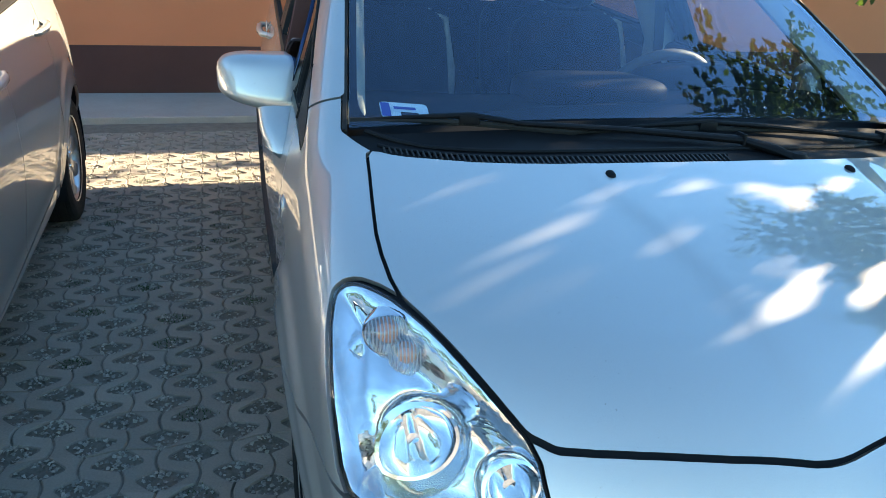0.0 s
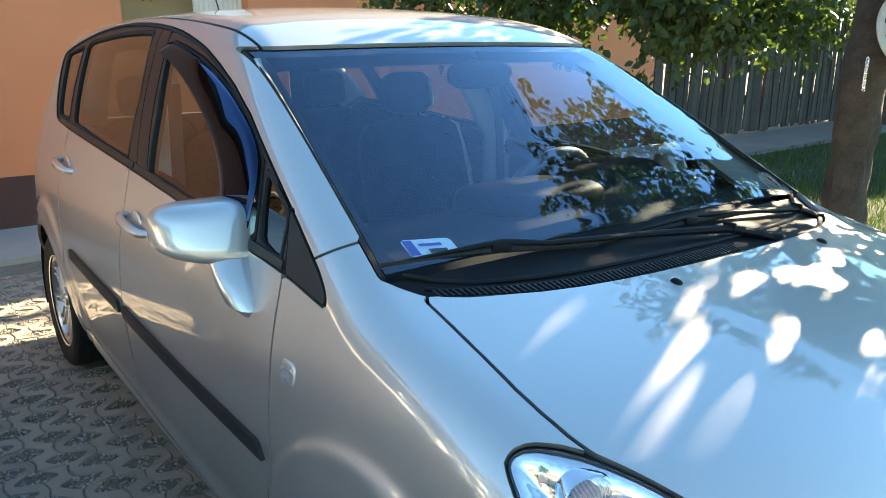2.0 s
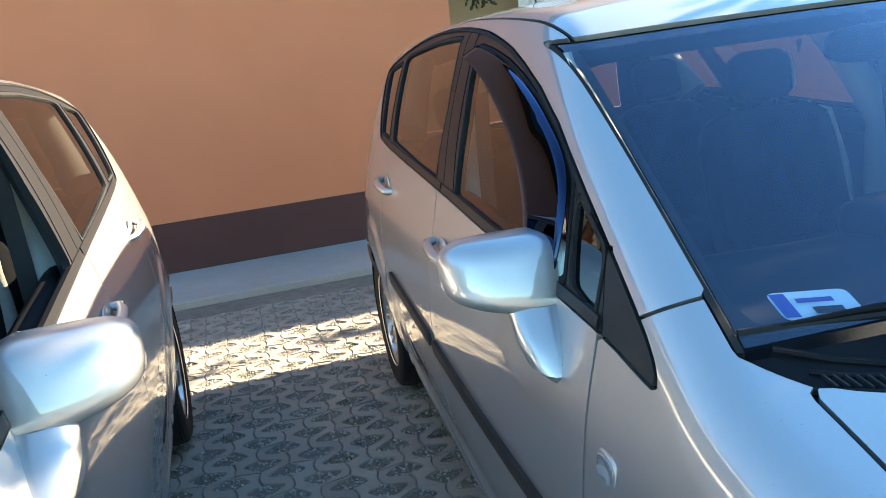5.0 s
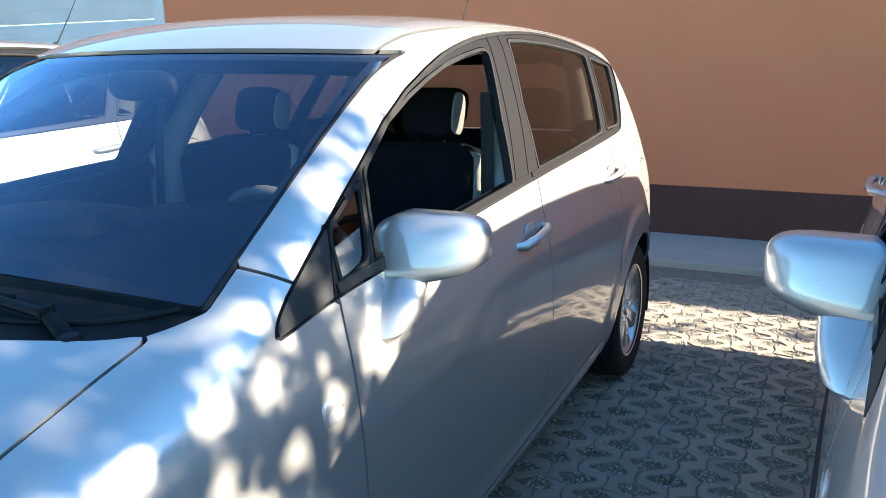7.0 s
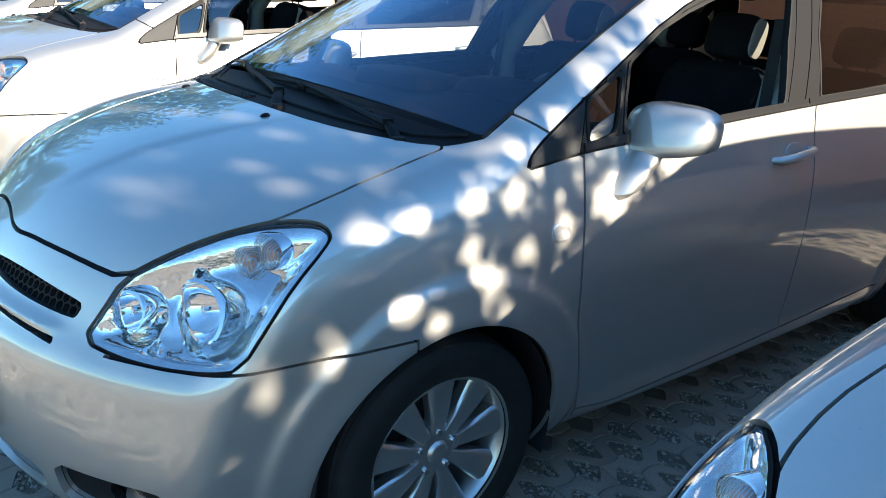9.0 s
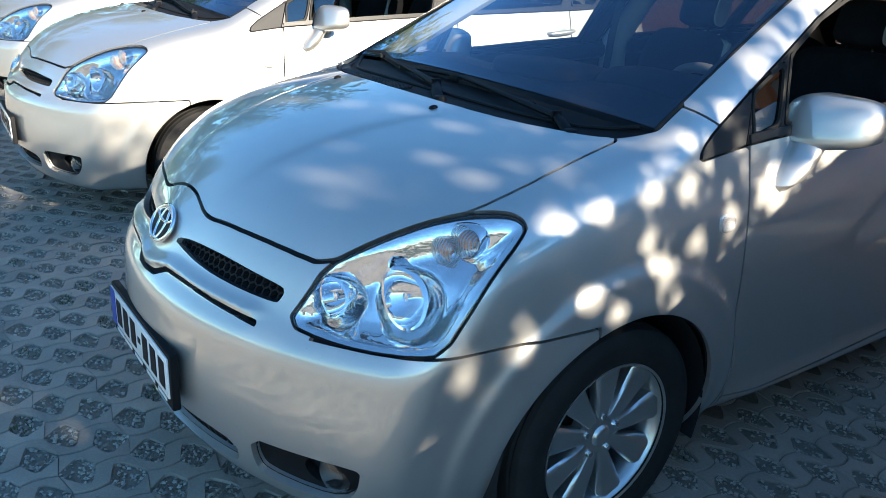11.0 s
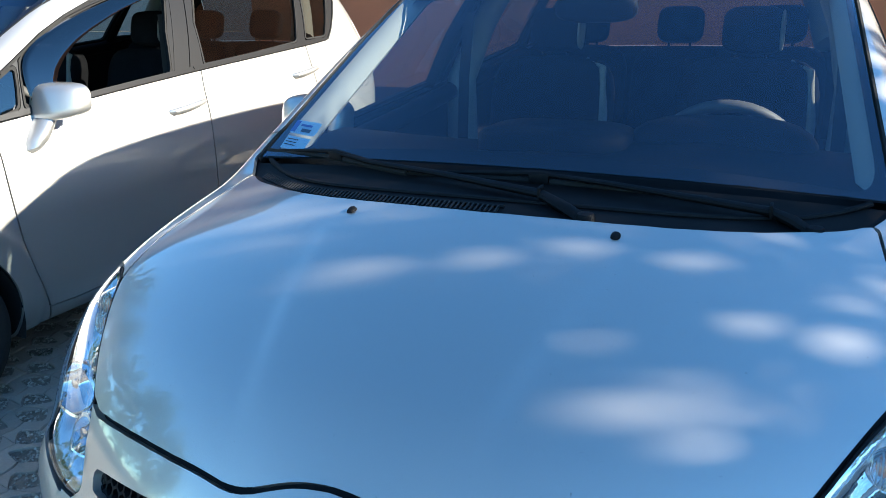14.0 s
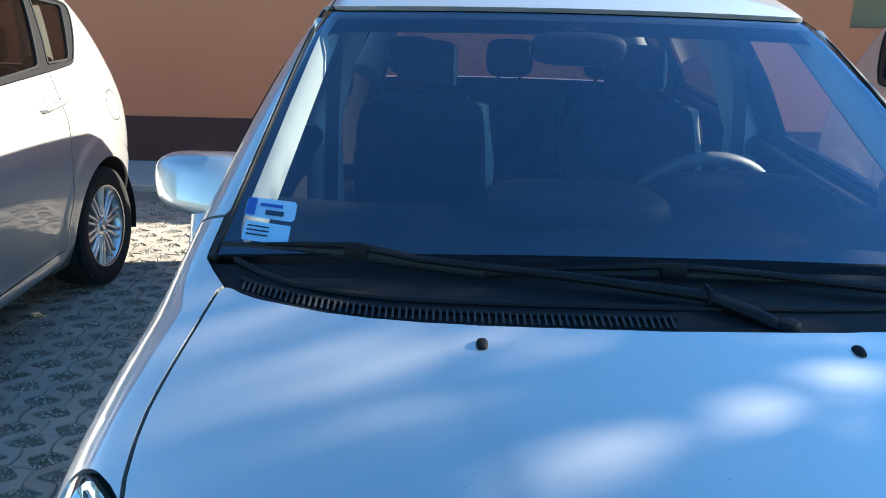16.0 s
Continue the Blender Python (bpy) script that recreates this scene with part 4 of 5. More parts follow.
def number_plate(car):
    p = new("number_plate", None)
    p.parent = car
    y = -0.909
    bm = bmesh.new()
    box(bm, (-0.268, y - 0.004, 0.370), (0.268, y + 0.018, 0.522), 0.006)
    part("holder", bm, BLACK, p)
    bm = bmesh.new()
    box(bm, (-0.258, y - 0.009, 0.402), (0.258, y - 0.004, 0.512), 0.002)
    part("plate", bm, PLATE, p, "white plate with dark bars")
    bm = bmesh.new()
    box(bm, (-0.256, y - 0.0105, 0.404), (-0.212, y - 0.009, 0.510))
    part("band", bm, EU_BLUE, p, "blue band")
    for i, (x, w) in enumerate(((-0.175, 0.045), (-0.105, 0.045), (-0.035, 0.045), (0.02, 0.022), (0.075, 0.045), (0.145, 0.045), (0.215, 0.045))):
        bm = bmesh.new()
        tall = 0.008 if i == 3 else 0.037
        box(bm, (x - w / 2, y - 0.0105, 0.457 - tall), (x + w / 2, y - 0.009, 0.457 + tall))
        part("bar", bm, INK, p)
    for x in (-0.20, -0.12, -0.02, 0.09, 0.19):
        bm = bmesh.new()
        box(bm, (x - 0.035, y - 0.0055, 0.380), (x + 0.035, y - 0.004, 0.390))
        part("lettering_bar", bm, PLATE, p)


def badge(car):
    b = new("badge", None)
    b.parent = car
    y, z = on_nose(0, 0.765, 0.0200), 0.765
    m = Matrix.Translation((0, y, z)) @ Matrix.Rotation(radians(-31), 4, "X")

    def oval(a, c, ox, oz, thick):
        bm = bmesh.new()
        rings = []
        for k in range(48):
            t = 2 * math.pi * k / 48
            centre = Vector((ox + a * math.cos(t), 0, oz + c * math.sin(t)))
            side = Vector((c * math.cos(t), 0, a * math.sin(t))).normalized()
            rings.append([bm.verts.new(m @ (centre + thick * (side * math.cos(q) + Vector((0, -1, 0)) * math.sin(q)))) for q in [2 * math.pi * n / 10 for n in range(10)]])
        for p, q in zip(rings, rings[1:] + rings[:1]):
            for n in range(10):
                bm.faces.new((p[n], p[(n + 1) % 10], q[(n + 1) % 10], q[n]))
        return bm
    part("ring", oval(0.066, 0.047, 0, 0, 0.0055), CHROME, b, "chrome oval ring")
    part("ring", oval(0.022, 0.042, 0, 0, 0.0042), CHROME, b, "chrome oval ring")
    part("ring", oval(0.048, 0.016, 0, 0.022, 0.0042), CHROME, b, "chrome oval ring")
    bm = bmesh.new()
    lathe(bm, [(0.0, 0.0), (0.9, 0.0), (1.0, -0.1)], 32, m @ Matrix.Rotation(radians(-90), 4, "Z") @ Matrix.Diagonal((0.02, 0.066, 0.047, 1)))
    part("disc", bm, INK, b)


def make_car():
    car = new("car", None)
    use_net(NOSE_NET)
    openings = np.maximum(np.maximum(nose_poly(GRILLE), nose_poly(CHIN, 0)), np.maximum(nose_poly(INTAKE), nose_poly(FOG)))
    panel("front_bumper", both(E_FIELD["bumper"] - GAP, -openings), SILVER, car, 0, 0.03)
    lamp_hole = np.hypot(AX - 0.632, SZ - 0.325) - 0.043
    for s in (1, -1):
        panel("fog_bezel", both(nose_poly(FOG) + 0.004, lamp_hole), BLACK, car, 0.026, 0.02, s, "black plastic fog lamp surround")
    panel("bumper_backing", np.minimum(openings + 0.03, -0.5 - SY), SHELL, car, 0.055, 0)
    for outline, cell, back, sides in ((GRILLE, 0.0125, 0.018, (1,)), (GRILLE, 0.0125, 0.018, (-1,)), (INTAKE, 0.015, 0.03, (1, -1))):
        bm = bmesh.new()
        honeycomb(bm, outline, cell, back, sides)
        part("grille", bm, BLACK, car, "black honeycomb grille")
    for s in (1, -1):
        headlight(car, s)
    use_net(MAIN_NET)
    openings = np.maximum(np.maximum(nose_poly(GRILLE), nose_poly(CHIN, 0)), np.maximum(nose_poly(INTAKE), nose_poly(FOG)))
    panel("bonnet", E_FIELD["bonnet"] - GAP, SILVER, car, 0, 0.03)
    panel("roof", E_FIELD["roof"] - 0.004, SILVER, car)
    shell = panel("body_shell", E_FIELD["body_shell"] - GAP, SILVER, car)
    panel("cowl", E_FIELD["cowl"] - 0.001, BLACK, car, 0.014, 0.012)
    glass_pane = panel("windscreen", E_FIELD["windscreen"] - 0.006, WINDSCREEN, car, 0.004, 0.004)
    base = SZ - (1.113 - 0.075 * AX ** 2)
    inner = smin(np.minimum(edge - 0.030 - AX, 1.480 - 0.03 * AX ** 2 - SZ), base - 0.030 + 0.03 * AX ** 2, 0.05)
    panel("black_border", both(E_FIELD["windscreen"] - 0.006, -inner), INK, glass_pane, 0.010, 0)
    pane = panel("rear_window", E_FIELD["rear_window"] - 0.006, TINTED, car, 0.004, 0.004)
    panel("fuel_flap", E_FIELD["fuel_flap"] - 0.002, SILVER, car)
    for s in (1, -1):
        panel("windscreen_seal", both(edge - 0.001 - AX, AX - edge + 0.010, 1.50 - SZ, SZ - 1.075, 0.5 * (windscreen_y(AX, SZ) + 0.10 - SY)), RUBBER, car, 0.0005, 0.012, s, "black rubber windscreen seal")
    tri_line = 0.405 + 0.34 * (SZ - 1.03) - SY
    tri = both(E_FIELD["side_glass"], tri_line)
    for s in (1, -1):
        panel("wing", E_FIELD["wing"] - GAP, SILVER, car, side=s)
        door = panel("door", E_FIELD["front_door"] - GAP, SILVER, car, side=s)
        door_handle(door, s, 0.849, 1.385, 0.948)
        door = panel("door", E_FIELD["rear_door"] - GAP, SILVER, car, side=s)
        door_handle(door, s, 0.828, 2.375, 0.990)
        panel("tail_light", E_FIELD["tail_light"] - 0.003, REDLENS, car, side=s, label="pale clear tail light lens")
        rest = both(E_FIELD["side_glass"], -tri_line)
        seals = []
        for name, pts in PANES.items():
            p = side_poly(pts)
            rest = both(rest, -p - 0.006)
            seals.append(both(p + 0.006, 0.003 - p))
            if not (s == 1 and name == "front_pane"):
                g = panel(name, p - 0.001, CLEAR if name == "front_pane" else (SMOKED if name == "front_quarter_pane" else TINTED), car, 0.008, 0.004, s)
        pillar = np.minimum(SY - 1.39 - 0.5 * (SZ - 1.12), 1.585 + 0.42 * (SZ - 1.13) - SY)
        frame_ob = panel("window_frame", both(rest - GAP, -pillar), FRAME, car, 0.002, 0.03, s)
        for ring in seals:
            panel("seal", ring, RUBBER, frame_ob, 0.0, 0.02, s, "black rubber seal")
        panel("seal", both(E_FIELD["side_glass"] - 0.001, 0.009 - F["side_glass"], SY - 0.53), RUBBER, frame_ob, -0.003, 0.012, s, "black rubber seal")
        belt = F["side_glass"]
        for y0, y1 in ((0.42, 1.50), (1.515, 2.66)):
            panel("belt_moulding", both(0.024 - belt, belt - 0.004, SY - y0, y1 - SY, 1.068 + 0.045 * (SY - 0.4) - SZ), FRAME, frame_ob, -0.004, 0.014, s, "grey moulding under the window")
        mid = SY - 1.495 - 0.48 * (SZ - 1.12)
        panel("pillar_cover", both(rest - GAP, pillar - 0.001, -mid - 0.003), FRAME, frame_ob, 0.0, 0.02, s)
        panel("pillar_cover", both(rest - GAP, pillar - 0.001, mid - 0.003), FRAME, frame_ob, 0.0, 0.02, s)
        panel("corner_cover", tri - GAP, GRAINED, car, 0.0, 0.02, s)
        side_mirror(car, s)
        bm = bmesh.new()
        blob(bm, (0.009, 0.030, 0.022), 3.5, 10, pose(s * 0.862, 0.318, 0.847, 0, s * -8, s * 2))
        part("side_indicator", bm, RIBBED, car, "small clear side indicator")
        bm = bmesh.new()
        blob(bm, (0.007, 0.034, 0.026), 3.5, 10, pose(s * 0.860, 0.318, 0.847, 0, s * -8, s * 2))
        part("indicator_base", bm, SILVER, car)
        bm = bmesh.new()
        blob(bm, (0.009, 0.013, 0.009), 2.6, 8, pose(s * 0.267, -0.183, 1.064, 14))
        part("washer_nozzle", bm, BLACK, car)
        bm = bmesh.new()
        yf = on_nose(0.632, 0.325) + 0.045
        m = Matrix.Translation((s * 0.632, yf, 0.325)) @ Matrix.Rotation(radians(-90 + s * 24), 4, "Z")
        lathe(bm, [(0.046, -0.03), (0.046, 0.0), (0.042, 0.006), (0.03, 0.012), (0.0, 0.014)], 28, m)
        part("fog_lamp", bm, LENS, car, "round fog lamp")
        bm = bmesh.new()
        lathe(bm, [(0.044, 0.0), (0.03, -0.02), (0.0, -0.03)], 24, m)
        part("fog_reflector", bm, DISC, car)
        for w in WHEEL_Y:
            bm = bmesh.new()
            lathe(bm, [(ARCH_R + 0.004, s * 0.85), (ARCH_R + 0.012, s * 0.5), (0.0, s * 0.5)], 48)
            bmesh.ops.translate(bm, vec=(0, w, HUB_Z), verts=bm.verts)
            bmesh.ops.bisect_plane(bm, geom=bm.verts[:] + bm.edges[:] + bm.faces[:], plane_co=(0, 0, 0.2), plane_no=(0, 0, 1), clear_inner=True)
            part("arch_liner", bm, SHELL, car)
    # dark liner under the skin, open at the windows, lamps and grilles
    holes = np.maximum(np.maximum(np.maximum(F["windscreen"], F["cowl"]), F["rear_window"]), np.maximum(F["lamp"], openings))
    for pts in PANES.values():
        holes = np.maximum(holes, side_poly(pts))
    panel("liner", np.minimum(-holes + 0.004, arches), SHELL, car, 0.016, 0)
    for s in (1, -1):
        v, f, n = skin(F["lamp"] + 0.02, 0.12, 0, s)
        mesh_object("lamp_backing", v, f, SHELL, car)
    # vent slots of the cowl, with a ledge before and behind them
    def cowl_top(x, back, out):
        y = float(hood_back(abs(x))) + back
        z = max(float(hood_line(y - 0.31 * x * x) - 0.085 * x * x), 1.125 + (y - 0.084 - 0.30 * x * x) / 1.949)
        return Vector((x, y, z - 0.012 + out))
    bm = bmesh.new()
    for k in range(66):
        x = -0.66 + 0.68 * k / 65
        p, q = cowl_top(x, 0.022, 0.004), cowl_top(x, 0.050, 0.005)
        for d in (-0.0018, 0.0018):
            bm.verts.new((p.x + d, p.y, p.z)), bm.verts.new((q.x + d, q.y, q.z)), bm.verts.new((p.x + d, p.y, p.z - 0.012)), bm.verts.new((q.x + d, q.y, q.z - 0.012))
        vs = list(bm.verts)[-8:]
        for f in ((0, 4, 5, 1), (2, 0, 1, 3), (4, 6, 7, 5), (0, 2, 6, 4), (1, 5, 7, 3)):
            bm.faces.new([vs[i] for i in f])
    tagged(part("vent_grille", bm, GRAINED, car, smooth=False), kind="stuff")
    for x0, x1, back, wide, up in ((-0.69, 0.69, 0.012, 0.007, 0.004), (-0.67, 0.03, 0.054, 0.005, 0.005), (-0.69, 0.69, 0.085, 0.007, 0.004)):
        bm = bmesh.new()
        sweep(bm, [cowl_top(x0 + (x1 - x0) * k / 24, back, up - 0.004) for k in range(25)], wide, 8, 0.8)
        part("cowl_ledge", bm, BLACK, car)
    wipers(car)
    number_plate(car)
    badge(car)
    interior(car)
    bm = bmesh.new()
    lathe(bm, [(0.0, 0.03), (0.012, 0.026), (0.022, 0.0)], 12, Matrix.Translation((0.0, 2.72, 1.56)) @ Matrix.Rotation(radians(-90), 4, "Y"))
    sweep(bm, [(0, 2.73, 1.58), (0, 2.84, 1.75), (0, 2.98, 1.98)], [0.004, 0.003, 0.002], 6)
    part("aerial", bm, BLACK, car)
    return car


def finish(car, wheels, label, at):
    for s in (1, -1):
        for w in WHEEL_Y:
            make_wheel(car, s * 0.752, w, *wheels)
    car.matrix_basis = at
    return tagged(car, label, "car", "parked cars")


def stickers(car, dx=0.0, dz=0.0):
    on_glass("windscreen_sticker", -0.697 + dx, -0.596 + dx, 1.131 + dz, 1.156 + dz, -0.008, STICKER, car, "pale blue paper sticker", 0.010)
    on_glass("sticker_band", -0.695 + dx, -0.676 + dx, 1.133 + dz, 1.154 + dz, -0.006, EU_BLUE, car, "dark blue band")
    on_glass("sticker_bar", -0.668 + dx, -0.622 + dx, 1.145 + dz, 1.149 + dz, -0.006, EU_BLUE, car)
    on_glass("sticker_bar", -0.655 + dx, -0.618 + dx, 1.135 + dz, 1.141 + dz, -0.006, INK, car)


def front_pane(car, s):
    panel("front_pane", side_poly(PANES["front_pane"]) - 0.001, CLEAR, car, 0.008, 0.004, s)


def deflector(car, s, material):
    """A bent strip round the front and top edge of the window, standing off along its free edge."""
    outer = [(0.604, 1.085), (0.640, 1.240), (0.79, 1.325), (0.93, 1.374), (1.21, 1.444), (1.50, 1.484)]
    inner = [(0.700, 1.085), (0.742, 1.168), (0.835, 1.243), (0.96, 1.303), (1.21, 1.386), (1.50, 1.450)]
    curves = [[spline(*[(k, p[c]) for k, p in enumerate(line)]) for c in (0, 1)] for line in (outer, inner)]
    bm = bmesh.new()
    rows = []
    for k in range(41):
        t = 5 * k / 40
        a, b = (np.array([float(c(t)) for c in pair]) for pair in curves)
        row = []
        for n in range(7):
            u = n / 6
            y, z = a + (b - a) * u
            out = 0.008 + 0.030 * u * (1.3 - 0.3 * u)
            row.append(bm.verts.new((s * (float(flank(z) * plan(y)) + 0.93 * out), y, z + 0.37 * out)))
        rows.append(row)
    for p, q in zip(rows, rows[1:]):
        for n in range(6):
            f = (p[n], p[n + 1], q[n + 1], q[n])
            bm.faces.new(f if s < 0 else f[::-1])
    ob = part("wind_deflector", bm, material, car, "dark clear wind deflector")
    solid = ob.modifiers.new("thick", "SOLIDIFY")
    solid.thickness = 0.003


ALLOY_NINE, ALLOY_TWIN = (9, 0.018, 0.043), (10, 0.009, 0.012, True)
car_b = make_car()
car_a, car_c, car_d = (copy_thing(car_b, pose(0, 0, 0)) for _ in range(3))
finish(car_b, ALLOY_NINE, "silver-beige people carrier with its driver's window open", pose(-0.006, 0, 0, 0, 0, 0.25))
finish(car_a, ALLOY_TWIN, "silver people carrier with black strips along its doors", pose(2.513, 0.052, 0, 0, 0, -2.0))
finish(car_c, ALLOY_TWIN, "pale silver people carrier with fog lamps, parked beside the next", pose(-3.01, 0.10, 0, 0, 0, -2.2))
finish(car_d, ALLOY_NINE, "pale silver people carrier at the end of the row", pose(-5.75, 0.15, 0, 0, 0, -2.0))
stickers(car_b)
on_glass("windscreen_sticker", -0.691, -0.600, 1.103, 1.126, -0.008, STICKER, car_b, "pale blue paper sticker with small print", 0.003)
for z in (1.109, 1.114, 1.119):
    on_glass("sticker_bar", -0.684, -0.640, z, z + 0.0018, -0.006, INK, car_b)
stickers(car_a, 0.045, -0.029)
front_pane(car_a, 1)
deflector(car_a, -1, DEFLECT)
deflector(car_c, 1, SMOKED)
front_pane(car_d, 1)
for y0, y1, z0, z1 in ((0.435, 1.485, 0.612, 0.642), (1.52, 2.235, 0.644, 0.662)):
    strip = side_poly([(y0, z0 - 0.022), (y0 + 0.02, z0 + 0.021), (y1, z1 + 0.021), (y1, z1 - 0.021)], 0)
    for s in (1, -1):
        panel("door_strip", strip, GRAINED, car_a, -0.011, 0.012, s, "black rubbing strip")


# ---- setting ----
def slab(name, lo, hi, material, label="", bevel=0.0):
    bm = bmesh.new()
    box(bm, lo, hi, bevel)
    return tagged(part(name, bm, material, None, smooth=False), label, "", "", "structure")


rng = random.Random(7)
bm = bmesh.new()
g = bmesh.ops.create_grid(bm, x_segments=80, y_segments=80, size=250)
for v in bm.verts:
    v.co.z = -0.007
tagged(part("ground", bm, SOIL, None, smooth=False), "gravelly soil between and beside the pavers", "", "", "structure")
# lawn to the right of the parking place
bm = bmesh.new()
nx, ny = 60, 40
grid = [[bm.verts.new((4.55 + 26 * i / nx, -7.0 + 11.4 * j / ny, 0.012 + 0.03 * noise.noise((i * 0.3, j * 0.3, 0)))) for j in range(ny + 1)] for i in range(nx + 1)]
for i in range(nx):
    for j in range(ny):
        bm.faces.new((grid[i][j], grid[i + 1][j], grid[i + 1][j + 1], grid[i][j + 1]))
tagged(part("lawn", bm, LAWN, None), "short summer lawn beside the parking place", "", "", "structure")
slab("kerb", (4.40, -7.0, -0.1), (4.52, 4.75, 0.05), CONCRETE, "concrete kerb at the lawn's edge", 0.01)

# the house wall, with a window opening
WY, WIN = 5.65, (3.05, 4.12, 1.30, 2.70)
bm = bmesh.new()
for lo, hi in (((-4.80, WY, 0.43), (WIN[0], WY + 0.30, 4.0)), ((WIN[1], WY, 0.43), (9.8, WY + 0.30, 4.0)), ((WIN[0], WY, 0.43), (WIN[1], WY + 0.30, WIN[2])), ((WIN[0], WY, WIN[3]), (WIN[1], WY + 0.30, 4.0))):
    box(bm, lo, hi)
bmesh.ops.remove_doubles(bm, verts=bm.verts, dist=0.0005)
tagged(part("wall_north", bm, WALL, None, smooth=False), "orange rendered house wall", "", "", "structure")
slab("wall_north_plinth", (-4.80, WY - 0.012, 0.0), (9.8, WY + 0.288, 0.43), PLINTH, "dark brown painted plinth of the house wall", 0.004)
slab("wall_behind_window", (2.9, WY + 0.45, 1.0), (4.3, WY + 0.5, 3.0), BEIGE, "beige wall inside the opening")
slab("wall_west", (-14.0, WY, 2.35), (-4.80, WY + 0.30, 4.0), WALL, "orange wall above the garage door")
slab("pavement", (-14, 4.76, -0.08), (9.8, WY - 0.012, 0.045), CONCRETE, "grey concrete strip along the wall", 0.012)
# out of view; overhang and east end are set by where the shadow falls
slab("roof_edge", (-14.3, WY - 0.28, 4.0), (11.2, WY + 4.0, 4.12), WOOD, "unseen eaves of the house, sized for their shadow")
slab("wall_east_end", (9.5, WY + 0.3, 0), (9.8, WY + 4.0, 4.0), WALL, "end wall of the house")
slab("path", (9.8, 4.55, -0.08), (32, 5.60, 0.03), SHADED_CONCRETE, "concrete path along the fence, coloured darker as in shade", 0.012)

# corrugated white sheet and a bush in the window opening
bm = bmesh.new()
cols = []
for i in range(41):
    x = 3.68 + 0.44 * i / 40
    y = WY + 0.12 + 0.006 * math.sin(i * math.pi / 2)
    cols.append([bm.verts.new((x, y, 1.30)), bm.verts.new((x, y, 2.70))])
for p, q in zip(cols, cols[1:]):
    bm.faces.new((p[0], q[0], q[1], p[1]))
sheet = part("corrugated_sheet", bm, WHITE, None)
mod = sheet.modifiers.new("thick", "SOLIDIFY")
mod.thickness = 0.004
tagged(sheet, "white corrugated sheet in the wall opening", "sheet")


def leaf(verts, faces, at, direction, up, length, width):
    """One leaf: a bent blade with a midrib."""
    d = direction.normalized()
    s = d.cross(up)
    s = s.normalized() if s.length > 1e-4 else Vector((1, 0, 0))
    n = s.cross(d)
    b = len(verts)
    for u, w, h in ((0, 0, 0), (0.35, -0.5, 0.10), (0.35, 0.5, 0.10), (0.35, 0, 0.0), (0.72, -0.38, 0.02), (0.72, 0.38, 0.02), (0.72, 0, -0.05), (1, 0, -0.16)):
        verts.append(at + d * (u * length) + s * (w * width) + n * (h * width))
    faces += [(b, b + 1, b + 3), (b, b + 3, b + 2), (b + 1, b + 4, b + 6, b + 3), (b + 3, b + 6, b + 5, b + 2), (b + 4, b + 7, b + 6), (b + 6, b + 7, b + 5)]


def random_dir(r):
    while True:
        v = Vector((r.uniform(-1, 1), r.uniform(-1, 1), r.uniform(-1, 1)))
        if 0.05 < v.length < 1:
            return v.normalized()


def twig_leaves(verts, faces, r, start, end, count, size):
    """Leaves along a thin twig, turned outwards and hanging a little."""
    axis = end - start
    for k in range(count):
        t = (k + 0.5) / count
        p = start.lerp(end, t)
        d = (random_dir(r) + axis.normalized() * 0.6 + Vector((0, 0, -0.35))).normalized()
        ln = size * r.uniform(0.7, 1.25)
        leaf(verts, faces, p, d, random_dir(r) + Vector((0, 0, 0.8)), ln, ln * 0.62)


def bush(name, centre, size, twigs, leaves, leaf_size, seed, label):
    r = random.Random(seed)
    verts, faces = [], []
    for _ in range(twigs):
        d = random_dir(r)
        a = Vector(centre) + Vector([c * s * 0.35 for c, s in zip(d, size)])
        b = Vector(centre) + Vector([c * s * r.uniform(0.7, 1.1) for c, s in zip(d, size)])
        twig_leaves(verts, faces, r, a, b, leaves, leaf_size)
    ob = mesh_object(name, verts, faces, LEAF, None)
    return tagged(ob, label, "plant")


bush("window_bush", (3.36, WY + 0.08, 1.98), (0.30, 0.16, 0.28), 70, 9, 0.045, 5, "dark green bush hanging in the wall opening")

# ---- garage door ----
door = new("garage_door", None)
for i in range(5):
    bm = bmesh.new()
    box(bm, (-9.6, WY + 0.08, 0.03 + 0.465 * i), (-4.80, WY + 0.12, 0.03 + 0.465 * i + 0.455), 0.008)
    for k in (0.15, 0.30):
        box(bm, (-9.6, WY + 0.074, 0.03 + 0.465 * i + k), (-4.80, WY + 0.081, 0.03 + 0.465 * i + k + 0.012), 0.003)
    part("door_panel", bm, WHITE, door)
bm = bmesh.new()
box(bm, (-4.92, WY - 0.02, 0.0), (-4.78, WY + 0.1, 2.36), 0.006)
part("door_jamb", bm, WHITE, door)
tagged(door, "white sectional garage door with ribbed panels", "garage door")

# ---- fence ----
fence = new("fence", None)
bm = bmesh.new()
for p in ((0, 0, 0), (0.088, 0, 0), (0.088, 0.02, 0), (0, 0.02, 0), (0, 0, 1.62), (0.044, 0, 1.68), (0.088, 0, 1.62), (0, 0.02, 1.62), (0.044, 0.02, 1.68), (0.088, 0.02, 1.62)):
    bm.verts.new(p)
bm.verts.ensure_lookup_table()
for f in ((0, 1, 6, 5, 4), (3, 7, 8, 9, 2), (0, 4, 7, 3), (1, 2, 9, 6), (4, 5, 8, 7), (5, 6, 9, 8)):
    bm.faces.new([bm.verts[i] for i in f])
bm.normal_update()
picket_mesh = bpy.data.meshes.new("picket")
bm.to_mesh(picket_mesh)
bm.free()
picket_mesh.materials.append(WOOD)
